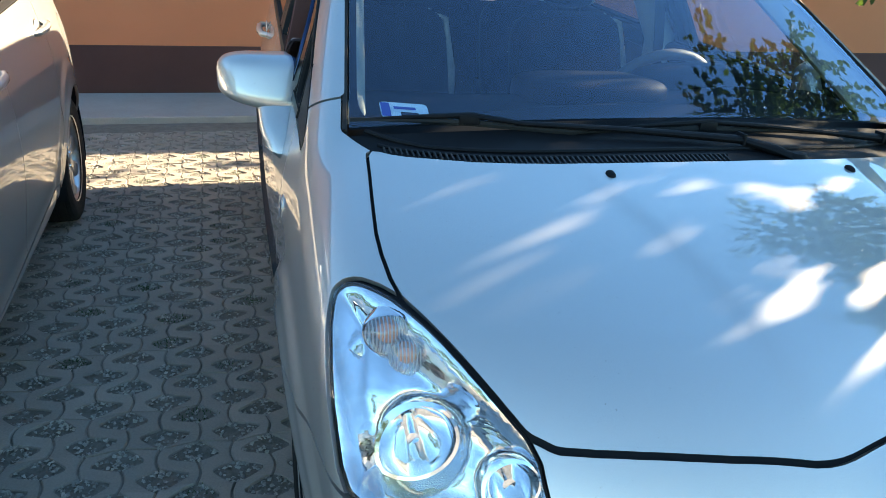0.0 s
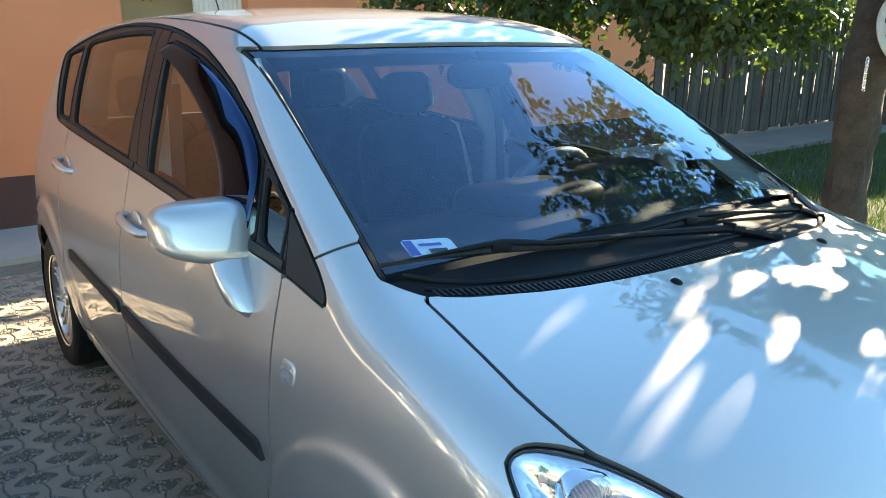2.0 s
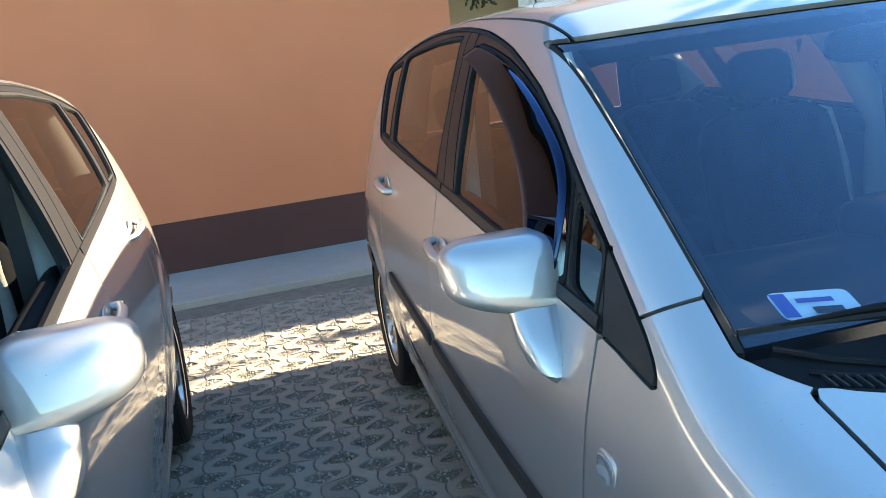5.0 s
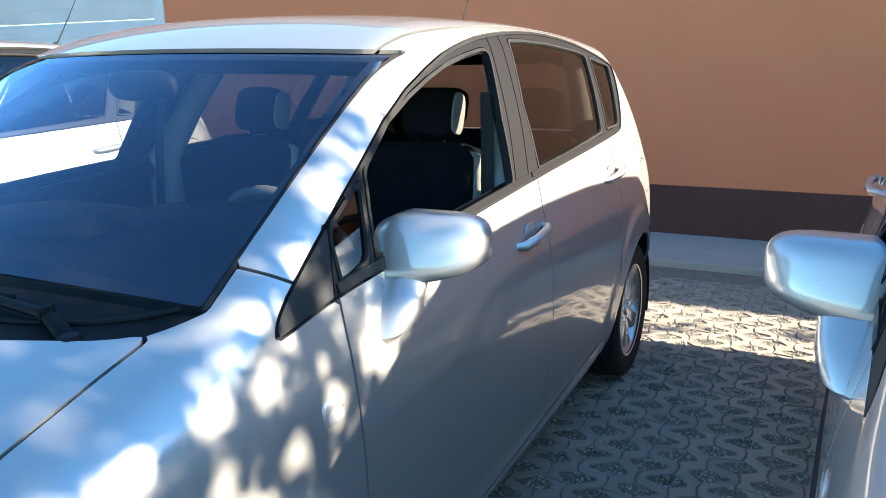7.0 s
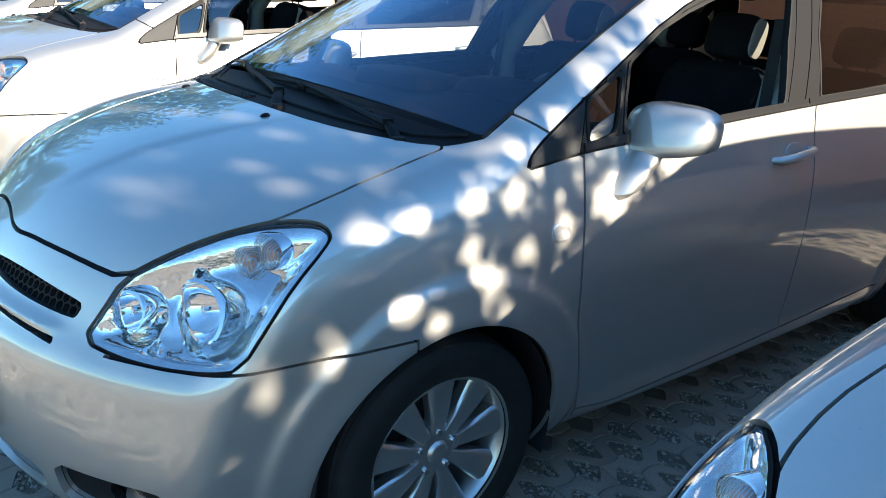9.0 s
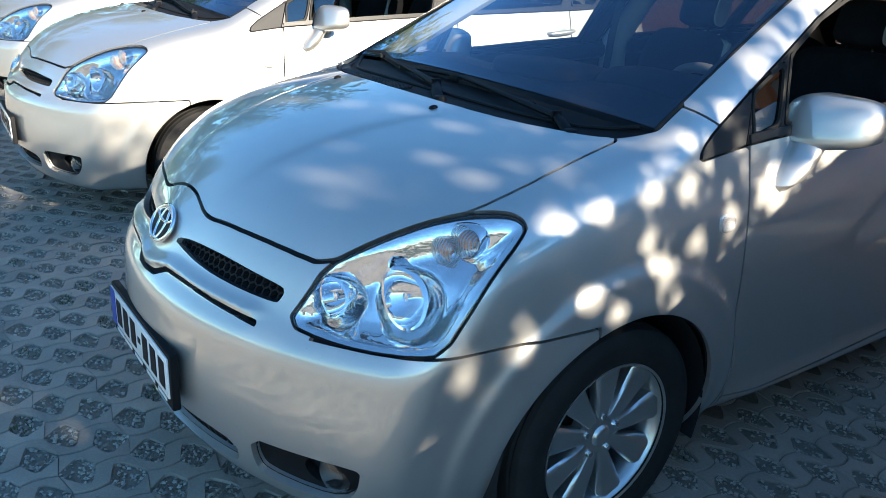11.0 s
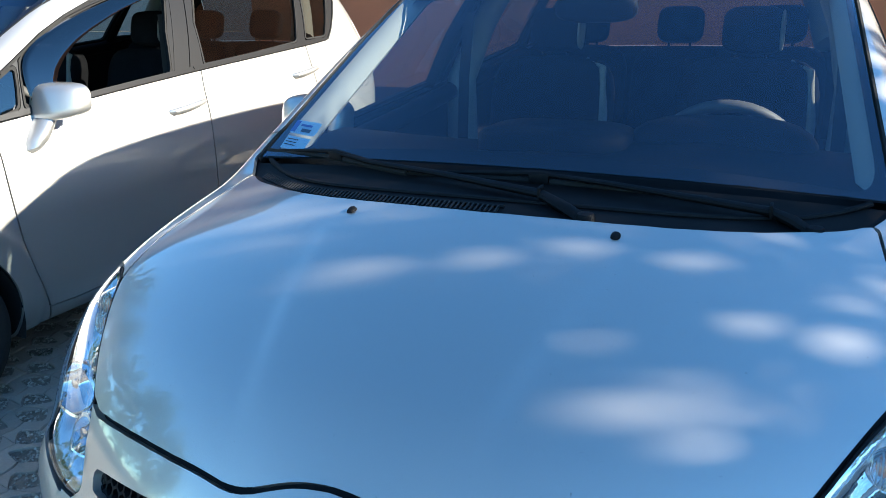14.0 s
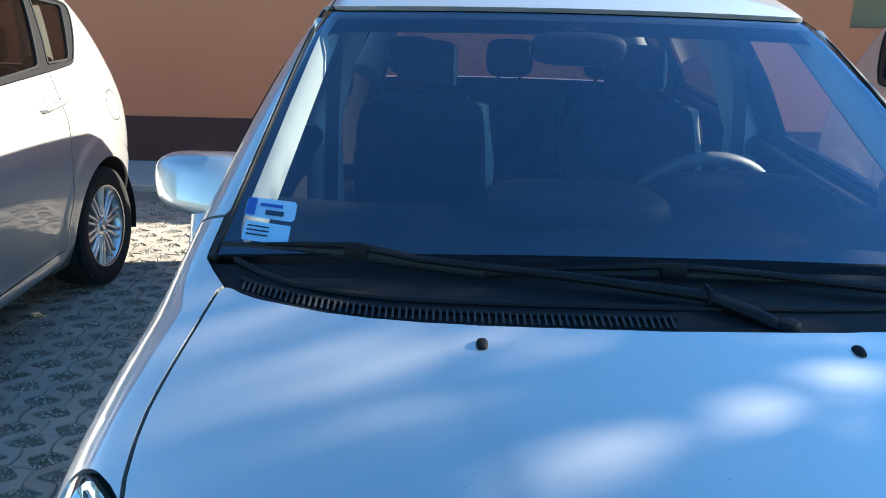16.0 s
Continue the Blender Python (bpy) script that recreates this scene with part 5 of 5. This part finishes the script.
for i in range(190):
    p = new("picket", picket_mesh)
    p.parent = fence
    p.matrix_basis = pose(9.85 + 0.096 * i, 5.66 + rng.uniform(-0.012, 0.012), 0.06 + rng.uniform(-0.03, 0.03), rng.uniform(-1.5, 1.5), rng.uniform(-2.0, 2.0), rng.uniform(-3, 3))
for z in (0.45, 1.35):
    bm = bmesh.new()
    box(bm, (9.8, 5.69, z), (28.1, 5.74, z + 0.09), 0.006)
    part("rail", bm, WOOD, fence)
for i in range(8):
    bm = bmesh.new()
    box(bm, (10.4 + 2.4 * i, 5.74, 0), (10.5 + 2.4 * i, 5.84, 1.75), 0.008)
    part("post", bm, WOOD, fence)
tagged(fence, "weathered dark picket fence behind the lawn", "fence")

# posts on the lawn
for x, y, h, w, mt, label in ((12.1, 4.15, 1.12, 0.13, CONCRETE, "short pale concrete post on the lawn"), (12.55, 4.35, 1.2, 0.10, CONCRETE, "short concrete post beside another")):
    bm = bmesh.new()
    box(bm, (x - w / 2, y - w / 2, 0), (x + w / 2, y + w / 2, h), 0.015)
    tagged(part("post", bm, mt, None), label, "post")


# ---- the tree with the hubcap ----
def limb(bm, pts, radii, r, sides=12):
    fine, rad = [], []
    for i in range(len(pts) - 1):
        for k in range(5):
            t = k / 5
            fine.append(Vector(pts[i]).lerp(Vector(pts[i + 1]), t) + random_dir(r) * radii[i] * 0.05)
            rad.append((radii[i] * (1 - t) + radii[i + 1] * t) * r.uniform(0.96, 1.04))
    fine.append(Vector(pts[-1]))
    rad.append(radii[-1])
    sweep(bm, fine, rad, sides)


tree = new("tree", None)
tree.location = (0, 0, 0)
r = random.Random(21)
bm = bmesh.new()
limb(bm, [(5.30, 0.96, 0.0), (5.34, 0.97, 0.35), (5.40, 1.0, 0.9), (5.37, 0.98, 1.3), (5.45, 0.98, 1.75), (5.5, 0.95, 2.2)], [0.145, 0.115, 0.10, 0.118, 0.105, 0.085], r, 24)
for v in bm.verts:
    v.co += Vector((noise.noise((v.co.x * 22, v.co.y * 22, v.co.z * 5)), noise.noise((v.co.y * 22, v.co.z * 5, v.co.x * 22)), 0)) * 0.022
part("trunk", bm, BARK, tree)
BRANCHES = [[(5.45, 0.98, 1.7), (5.0, 0.9, 2.3), (4.5, 0.9, 2.7), (4.0, 0.85, 2.85)], [(5.5, 0.95, 2.1), (5.4, 0.5, 2.8), (5.0, 0.0, 3.2)], [(5.45, 0.98, 1.8), (5.3, 1.9, 1.9), (5.0, 2.9, 2.0), (4.6, 3.6, 1.95)], [(5.5, 0.95, 2.2), (6.1, 0.8, 2.9), (6.8, 0.6, 3.4)], [(5.45, 0.98, 1.75), (6.0, 1.8, 1.95), (6.7, 2.9, 2.1)], [(5.5, 0.95, 2.15), (5.0, 0.3, 2.4), (4.3, -0.5, 2.6)], [(5.45, 0.98, 1.7), (5.2, 0.4, 1.95), (4.9, -0.3, 2.05)]]
for pts in BRANCHES:
    bm = bmesh.new()
    limb(bm, pts, [0.055, 0.04, 0.028, 0.014][:len(pts)], r, 8)
    part("limb", bm, BARK, tree)
verts, faces = [], []
# clusters of leaves: centre, half size, twigs
CLUSTERS = [((4.1, 0.8, 2.83), (0.5, 0.6, 0.3), 75), ((4.9, 0.4, 3.18), (0.7, 0.7, 0.4), 85), ((5.7, 0.4, 3.56), (0.8, 0.7, 0.45), 100), ((6.8, 0.5, 3.72), (0.8, 0.6, 0.5), 90), ((5.0, -0.4, 3.03), (0.6, 0.5, 0.4), 40), ((5.6, 0.75, 2.96), (0.5, 0.35, 0.2), 40), ((4.9, -0.1, 2.06), (0.4, 0.6, 0.16), 55), ((5.4, 0.65, 2.25), (0.4, 0.4, 0.25), 40), ((5.1, 2.0, 1.73), (0.45, 0.5, 0.24), 108), ((4.8, 2.8, 1.79), (0.5, 0.55, 0.22), 121), ((5.9, 2.0, 1.73), (0.6, 0.55, 0.28), 121), ((6.5, 2.9, 1.85), (0.7, 0.7, 0.32), 135), ((4.5, 3.6, 1.79), (0.5, 0.45, 0.18), 94), ((5.7, 3.8, 1.9), (0.8, 0.6, 0.3), 121), ((7.2, 1.7, 2.0), (0.7, 0.6, 0.4), 90), ((7.6, 3.6, 2.05), (0.8, 0.8, 0.5), 148), ((4.4, -0.2, 1.88), (0.35, 0.5, 0.12), 45), ((4.6, 1.1, 2.42), (0.5, 0.45, 0.22), 50), ((4.9, 0.55, 2.68), (0.5, 0.5, 0.22), 48), ((4.3, 0.5, 2.36), (0.4, 0.45, 0.18), 22), ((6.3, -0.2, 3.8), (0.8, 0.7, 0.35), 90), ((5.2, -0.5, 3.25), (0.6, 0.5, 0.25), 60), ((6.2, -0.15, 3.15), (0.7, 0.3, 0.25), 110), ((5.4, -0.1, 3.1), (0.5, 0.3, 0.2), 60), ((6.9, -0.3, 3.3), (0.6, 0.35, 0.3), 80), ((5.4, -0.1, 3.85), (0.6, 0.4, 0.25), 110), ((5.6, 0.45, 3.9), (0.6, 0.35, 0.25), 90), ((5.0, -0.4, 3.6), (0.5, 0.4, 0.25), 80), ((6.3, 0.2, 4.15), (0.6, 0.45, 0.2), 80), ((4.9, 0.25, 2.38), (0.4, 0.45, 0.14), 60), ((5.5, 0.0, 2.6), (0.4, 0.4, 0.14), 55), ((4.6, 1.0, 2.97), (0.4, 0.27, 0.25), 34), ((5.3, 1.12, 3.75), (0.5, 0.3, 0.2), 42), ((5.8, 1.42, 3.92), (0.4, 0.27, 0.2), 32), ((4.4, 1.25, 2.72), (0.25, 0.10, 0.08), 10)]
for c, size, twigs in CLUSTERS:
    for _ in range(int(twigs * (1.25 if c[2] > 2.7 else 1.7))):
        d = random_dir(r)
        a = Vector(c) + Vector([q * w * r.uniform(0.1, 0.9) for q, w in zip(d, size)])
        if a.z > 1.58 + 0.465 * a.x:
            continue
        b = a + (random_dir(r) + d * 0.5 + Vector((0, 0, -0.25))) * r.uniform(0.14, 0.30)
        twig_leaves(verts, faces, r, a, b, 13, 0.066 if c[1] >= 1.9 else 0.053)
# gaps that reach right through the crown along the sun's way: where, how wide, how high
GAPS = [(3.12, -0.22, 0.36, 0.3), (-0.25, 1.47, 0.045, 0.035), (-0.20, 1.39, 0.045, 0.032), (-0.15, 1.33, 0.045, 0.03), (-0.02, 1.61, 0.05, 0.035), (-0.45, 0.33, 0.03, 0.025), (-0.52, 0.44, 0.02, 0.03), (-0.50, 0.27, 0.03, 0.025), (-0.20, 0.52, 0.02, 0.03), (-0.58, 0.34, 0.022, 0.022), (-0.41, 0.41, 0.028, 0.040), (-0.475, 0.43, 0.020, 0.040), (-0.55, 0.24, 0.048, 0.030), (-0.52, 0.18, 0.04, 0.03), (-0.76, 0.24, 0.045, 0.026), (-0.79, 0.17, 0.03, 0.024), (-0.91, 0.13, 0.05, 0.04), (-0.27, 0.50, 0.022, 0.03)]
for wide, places in ((0.042, ((0.06, 0.75), (-0.16, 0.71), (-0.35, 0.62), (0.47, 0.88), (-0.47, 0.60), (0.29, 0.91))), (0.038, ((0.05, 0.93), (0.17, 0.93), (0.33, 1.11), (0.49, 1.26), (0.61, 1.35), (-0.24, 0.92), (-0.12, 0.92), (0.19, 0.79), (-0.09, 0.66), (0.33, 0.83), (0.20, 1.06), (0.27, 1.01), (-0.32, 0.69))), (0.034, ((-0.29, 1.06), (-0.29, 1.14), (-0.49, 1.16), (0.02, 0.82), (-0.53, 1.07), (-0.14, 1.23)))):
    GAPS += [(p, q, wide, wide) for p, q in places]
kept_v, kept_f = [], []
for k in range(0, len(verts), 8):
    c = (verts[k] + verts[k + 7]) / 2
    across, up = c.y - 0.165 * (c.x - 0.8), c.z - 0.465 * (c.x - 0.8)
    if not any(((across - p) / w) ** 2 + ((up - q) / h) ** 2 < 1 for p, q, w, h in GAPS):
        b = len(kept_v)
        kept_v += verts[k:k + 8]
        kept_f += [tuple(b + i - k for i in f) for f in faces[k // 8 * 6:k // 8 * 6 + 6]]
verts, faces = kept_v, kept_f
tagged(mesh_object("crown", verts, faces, LEAF, tree), kind="stuff")
tagged(tree, "leaning fruit tree with a dark knotty trunk and loose green crown", "tree")

# farther trees, added mostly out of view to shade the path and the fence
def shade_tree(x, y, tall, spread, clumps, twigs, leaf_size, seed, label):
    ob = new("tree", None)
    r = random.Random(seed)
    bm = bmesh.new()
    limb(bm, [(x, y, 0.0), (x + 0.05, y + 0.02, tall * 0.2), (x - 0.05, y, tall * 0.45), (x, y - 0.05, tall * 0.7)], [0.17, 0.13, 0.11, 0.07], r, 14)
    part("trunk", bm, BARK, ob)
    verts, faces = [], []
    for k in range(clumps):
        a = 2 * math.pi * k / clumps + r.uniform(-0.4, 0.4)
        c = Vector((x + math.cos(a) * spread * r.uniform(0.3, 0.9), y + math.sin(a) * spread * r.uniform(0.3, 0.9), tall * r.uniform(0.55, 0.98)))
        base = Vector((x, y, tall * r.uniform(0.4, 0.6)))
        bm = bmesh.new()
        limb(bm, [base, base.lerp(c, 0.5) + Vector((0, 0, 0.1)), c], [0.05, 0.035, 0.012], r, 8)
        part("limb", bm, BARK, ob)
        for _ in range(twigs):
            d = random_dir(r)
            p = c + Vector((d.x, d.y, d.z * 0.6)) * spread * 0.5 * r.uniform(0.1, 1.0)
            q = p + (random_dir(r) + d * 0.5 + Vector((0, 0, -0.25))) * r.uniform(0.2, 0.5)
            twig_leaves(verts, faces, r, p, q, 10, leaf_size)
    tagged(mesh_object("crown", verts, faces, LEAF, ob), kind="stuff")
    return tagged(ob, label, "tree")


shade_tree(15.2, 5.0, 3.6, 1.7, 9, 85, 0.11, 33, "young green tree added by the fence for its shade")
shade_tree(19.5, 4.6, 5.0, 2.4, 10, 95, 0.16, 34, "tall green tree added farther along the fence for its shade")
shade_tree(23.5, 6.2, 6.0, 2.8, 10, 95, 0.19, 35, "tall green tree added farther along the fence for its shade")

# hubcap hung on the trunk
cap = new("hubcap", None)
m = pose(5.345, 0.755, 1.55, 0, -16, 240)
bm = bmesh.new()
lathe(bm, [(0.205, -0.012), (0.212, 0.0), (0.207, 0.010), (0.185, 0.012), (0.172, 0.004)], 48, m)
part("rim", bm, CAP, cap)
bm = bmesh.new()
lathe(bm, [(0.0, 0.016), (0.035, 0.016), (0.062, 0.010), (0.066, 0.0)], 32, m)
part("centre", bm, CAP, cap)
for i in range(12):
    bm = bmesh.new()
    a = 2 * math.pi * i / 12
    vs = []
    for rr, w in ((0.055, 0.011), (0.12, 0.020), (0.18, 0.032)):
        vs.append([bm.verts.new(m @ Matrix.Rotation(a, 4, "X") @ Vector((h, rr, t))) for h, t in ((0.0, -w), (0.011, -w * 0.8), (0.011, w * 0.8), (0.0, w))])
    for p, q in zip(vs, vs[1:]):
        for k in range(3):
            bm.faces.new((p[k], p[k + 1], q[k + 1], q[k]))
    part("spoke", bm, CAP, cap)
bm = bmesh.new()
lathe(bm, [(0.0, -0.012), (0.20, -0.012)], 32, m)
part("back", bm, SHELL, cap)
tagged(cap, "old off-white plastic hubcap hung on the tree trunk", "hubcap")
bm = bmesh.new()
for k in range(9):
    z = 1.40 - 0.018 * k
    c = Vector((5.215, 0.905, z))
    ring = [c + Vector((0.013 * math.cos(t), 0.002 * (k % 2), 0.013 * math.sin(t))) for t in [2 * math.pi * j / 10 for j in range(11)]]
    sweep(bm, ring, 0.0036, 5)
tagged(part("chain", bm, CHROME, None), "short steel chain hanging on the tree trunk", "chain")

# ---- greenery beyond the fence, and the place's far sides ----
for i in range(9):
    bush("hedge", (10.5 + 2.3 * i, 8.3 + 0.6 * math.sin(i * 2.1), 1.9 + 0.3 * math.sin(i)), (1.7, 1.3, 1.9), 150, 9, 0.16, 40 + i, "dense green garden bushes behind the fence")

for i in range(5):
    bush("hedge", (-12.5 + 0.4 * math.sin(i * 1.7), -6.0 + 2.5 * i, 3.2 + 0.5 * math.sin(i * 2.3)), (1.4, 1.9, 3.4), 330, 10, 0.20, 60 + i, "tall green bushes closing the far side of the yard")

# grass blades on the lawn
verts, faces = [], []
r = random.Random(3)
for _ in range(70000):
    x = 4.6 + 9.5 * r.random() ** 1.3
    y = -1.0 + 5.4 * r.random()
    h, a = r.uniform(0.03, 0.10), r.uniform(0, 2 * math.pi)
    w = Vector((math.cos(a), math.sin(a), 0)) * 0.005
    p = Vector((x, y, 0.0))
    lean = Vector((r.uniform(-0.5, 0.5), r.uniform(-0.5, 0.5), 0)) * h
    b = len(verts)
    verts += [p - w, p + w, p + lean + Vector((0, 0, h))]
    faces.append((b, b + 1, b + 2))
ob = mesh_object("grass", verts, faces, BLADE, None)
tagged(ob, "short green grass blades on the lawn", "grass", "", "stuff")

# ---- grass pavers ----
PITCH, ROW, OX, OY = 0.105, 0.20, 0.991, 1.13
BITE_X, BITE_Y = 0.0685, 0.0485


def bite_depth(y, centre):
    """How far an opening cuts into a paver's long side at one height along it."""
    t = abs(y - centre)
    return BITE_X * (1 - (t / 0.050) ** 1.35) + 0.004 if t < BITE_Y + 0.001 else 0.0


def sway(y):
    """The joints between the columns swing to and fro."""
    return 0.011 * math.sin(2 * math.pi * y / ROW)


def ripple(x, odd):
    """The joints between the rows zigzag from column to column."""
    return 0.009 * math.cos(math.pi * x / PITCH + (math.pi if odd else 0))


def paver_geometry(odd):
    """One zigzag paver, a row long; the openings sit on its left edge and, half a row on, on its right."""
    gap = 0.0026
    left, right = (0.05, 0.15) if odd else (0.15, 0.05)
    cuts = [0.0018]
    for c in (0.05, 0.15):
        cuts += [c - BITE_Y, c - 0.038, c - 0.024, c - 0.008, c + 0.008, c + 0.024, c + 0.038, c + BITE_Y]
    cuts.append(ROW - 0.0018)
    vs, fs = [], []
    for i, y in enumerate(cuts):
        xl, xr = gap + bite_depth(y, left), PITCH - gap - bite_depth(y, right)
        drop = -0.0025 if i in (0, len(cuts) - 1) else 0.0
        for x, z in ((xl, -0.03), (xl, -0.004), (xl + 0.003, drop), (xr - 0.003, drop), (xr, -0.004), (xr, -0.03)):
            vs.append((x + sway(y), y + ripple(x, odd), z))
    for i in range(len(cuts) - 1):
        for c in range(5):
            p = i * 6 + c
            fs.append((p, p + 6, p + 7, p + 1)[::-1])
    e = (len(cuts) - 1) * 6
    fs.append((0, 5, 4, 3, 2, 1)[::1])
    fs.append((e, e + 1, e + 2, e + 3, e + 4, e + 5))
    return vs, fs


paving = tagged(new("paving", None), "grey zigzag grass pavers with gravel in their openings", "", "", "structure")
SHAPES = [paver_geometry(k) for k in (False, True)]
meshes = []
for vs, fs in SHAPES:
    me = bpy.data.meshes.new("paver")
    me.from_pydata(vs, [], fs)
    me.materials.append(PAVER)
    meshes.append(me)
rest_v, rest_f = [], []
r = random.Random(11)
k0, k1 = int((-9.0 - OX) / PITCH), int((4.38 - OX) / PITCH)
j0, j1 = int((-4.6 - OY) / ROW), int((4.72 - OY) / ROW)
singles = 0
for k in range(k0, k1):
    odd = k % 2
    for j in range(j0, j1):
        x, y = OX + k * PITCH, OY - 0.05 + j * ROW + (0 if odd else -0.0)
        z = r.uniform(-0.003, 0.003)
        if 0.86 < x < 1.66 and 0.0 < y < 4.6 and singles < 300:
            ob = new("paver", meshes[odd])
            ob.parent = paving
            ob.matrix_basis = pose(x, y, z, r.uniform(-0.5, 0.5), r.uniform(-0.6, 0.6), r.uniform(-0.4, 0.4))
            singles += 1
        else:
            m = pose(x, y, z, r.uniform(-0.5, 0.5), r.uniform(-0.6, 0.6), r.uniform(-0.4, 0.4))
            b = len(rest_v)
            vs, fs = SHAPES[odd]
            rest_v += [m @ Vector(v) for v in vs]
            rest_f += [tuple(b + i for i in f) for f in fs]
tagged(mesh_object("pavers", rest_v, rest_f, PAVER, paving), kind="stuff")

# pebbles and weeds in the openings
verts, faces, gv, gf = [], [], [], []
stone = [(1, 0, 0), (-0.8, 0.2, 0), (0.1, 1, 0), (-0.2, -1, 0), (0.15, 0.1, 1)]
tri = [(0, 2, 4), (2, 1, 4), (1, 3, 4), (3, 0, 4)]
for k in range(k0, k1):
    for j in range(j0, j1):
        x = OX + k * PITCH
        y = OY + j * ROW + (0.0 if k % 2 else 0.10)
        near = (0.6 < x < 1.9 and y > -1.6) or (-3.4 < x < 1.6 and -2.4 < y < -0.3) or (-2.6 < x < -0.7 and y < 4.6)
        if not near:
            continue
        for _ in range(r.randint(38, 52)):
            t = r.uniform(-0.97, 0.97)
            px, py = x + r.uniform(-1, 1) * 0.97 * bite_depth(t * BITE_Y, 0.0), y + t * BITE_Y
            px, py = px + sway(py - OY + 0.05), py + ripple(px - x, k % 2)
            s = r.uniform(0.003, 0.0085)
            rot = Euler((r.uniform(-0.5, 0.5), r.uniform(-0.5, 0.5), r.uniform(0, 6))).to_matrix()
            b = len(verts)
            verts += [Vector((px, py, -0.0075 + r.uniform(0, 0.005))) + rot @ Vector((p[0] * s * 1.3, p[1] * s, p[2] * s * 0.8)) for p in stone]
            faces += [tuple(b + i for i in f) for f in tri]
        if r.random() < 0.13:
            for _ in range(r.randint(50, 130)):
                t = r.uniform(-0.8, 0.8)
                p = Vector((x + r.uniform(-1, 1) * BITE_X * (1 - abs(t) ** 1.6), y + t * BITE_Y, -0.02))
                h, a = r.uniform(0.012, 0.032), r.uniform(0, 6.28)
                w = Vector((math.cos(a), math.sin(a), 0)) * 0.003
                b = len(gv)
                gv += [p - w, p + w, p + Vector((r.uniform(-0.02, 0.02), r.uniform(-0.02, 0.02), h))]
                gf.append((b, b + 1, b + 2))
tagged(mesh_object("gravel", verts, faces, GRAVEL, None), "small pale stones in the paver openings", "gravel", "", "stuff")
tagged(mesh_object("weeds", gv, gf, BLADE, None), "tufts of weed in the paver openings", "weeds", "", "stuff")
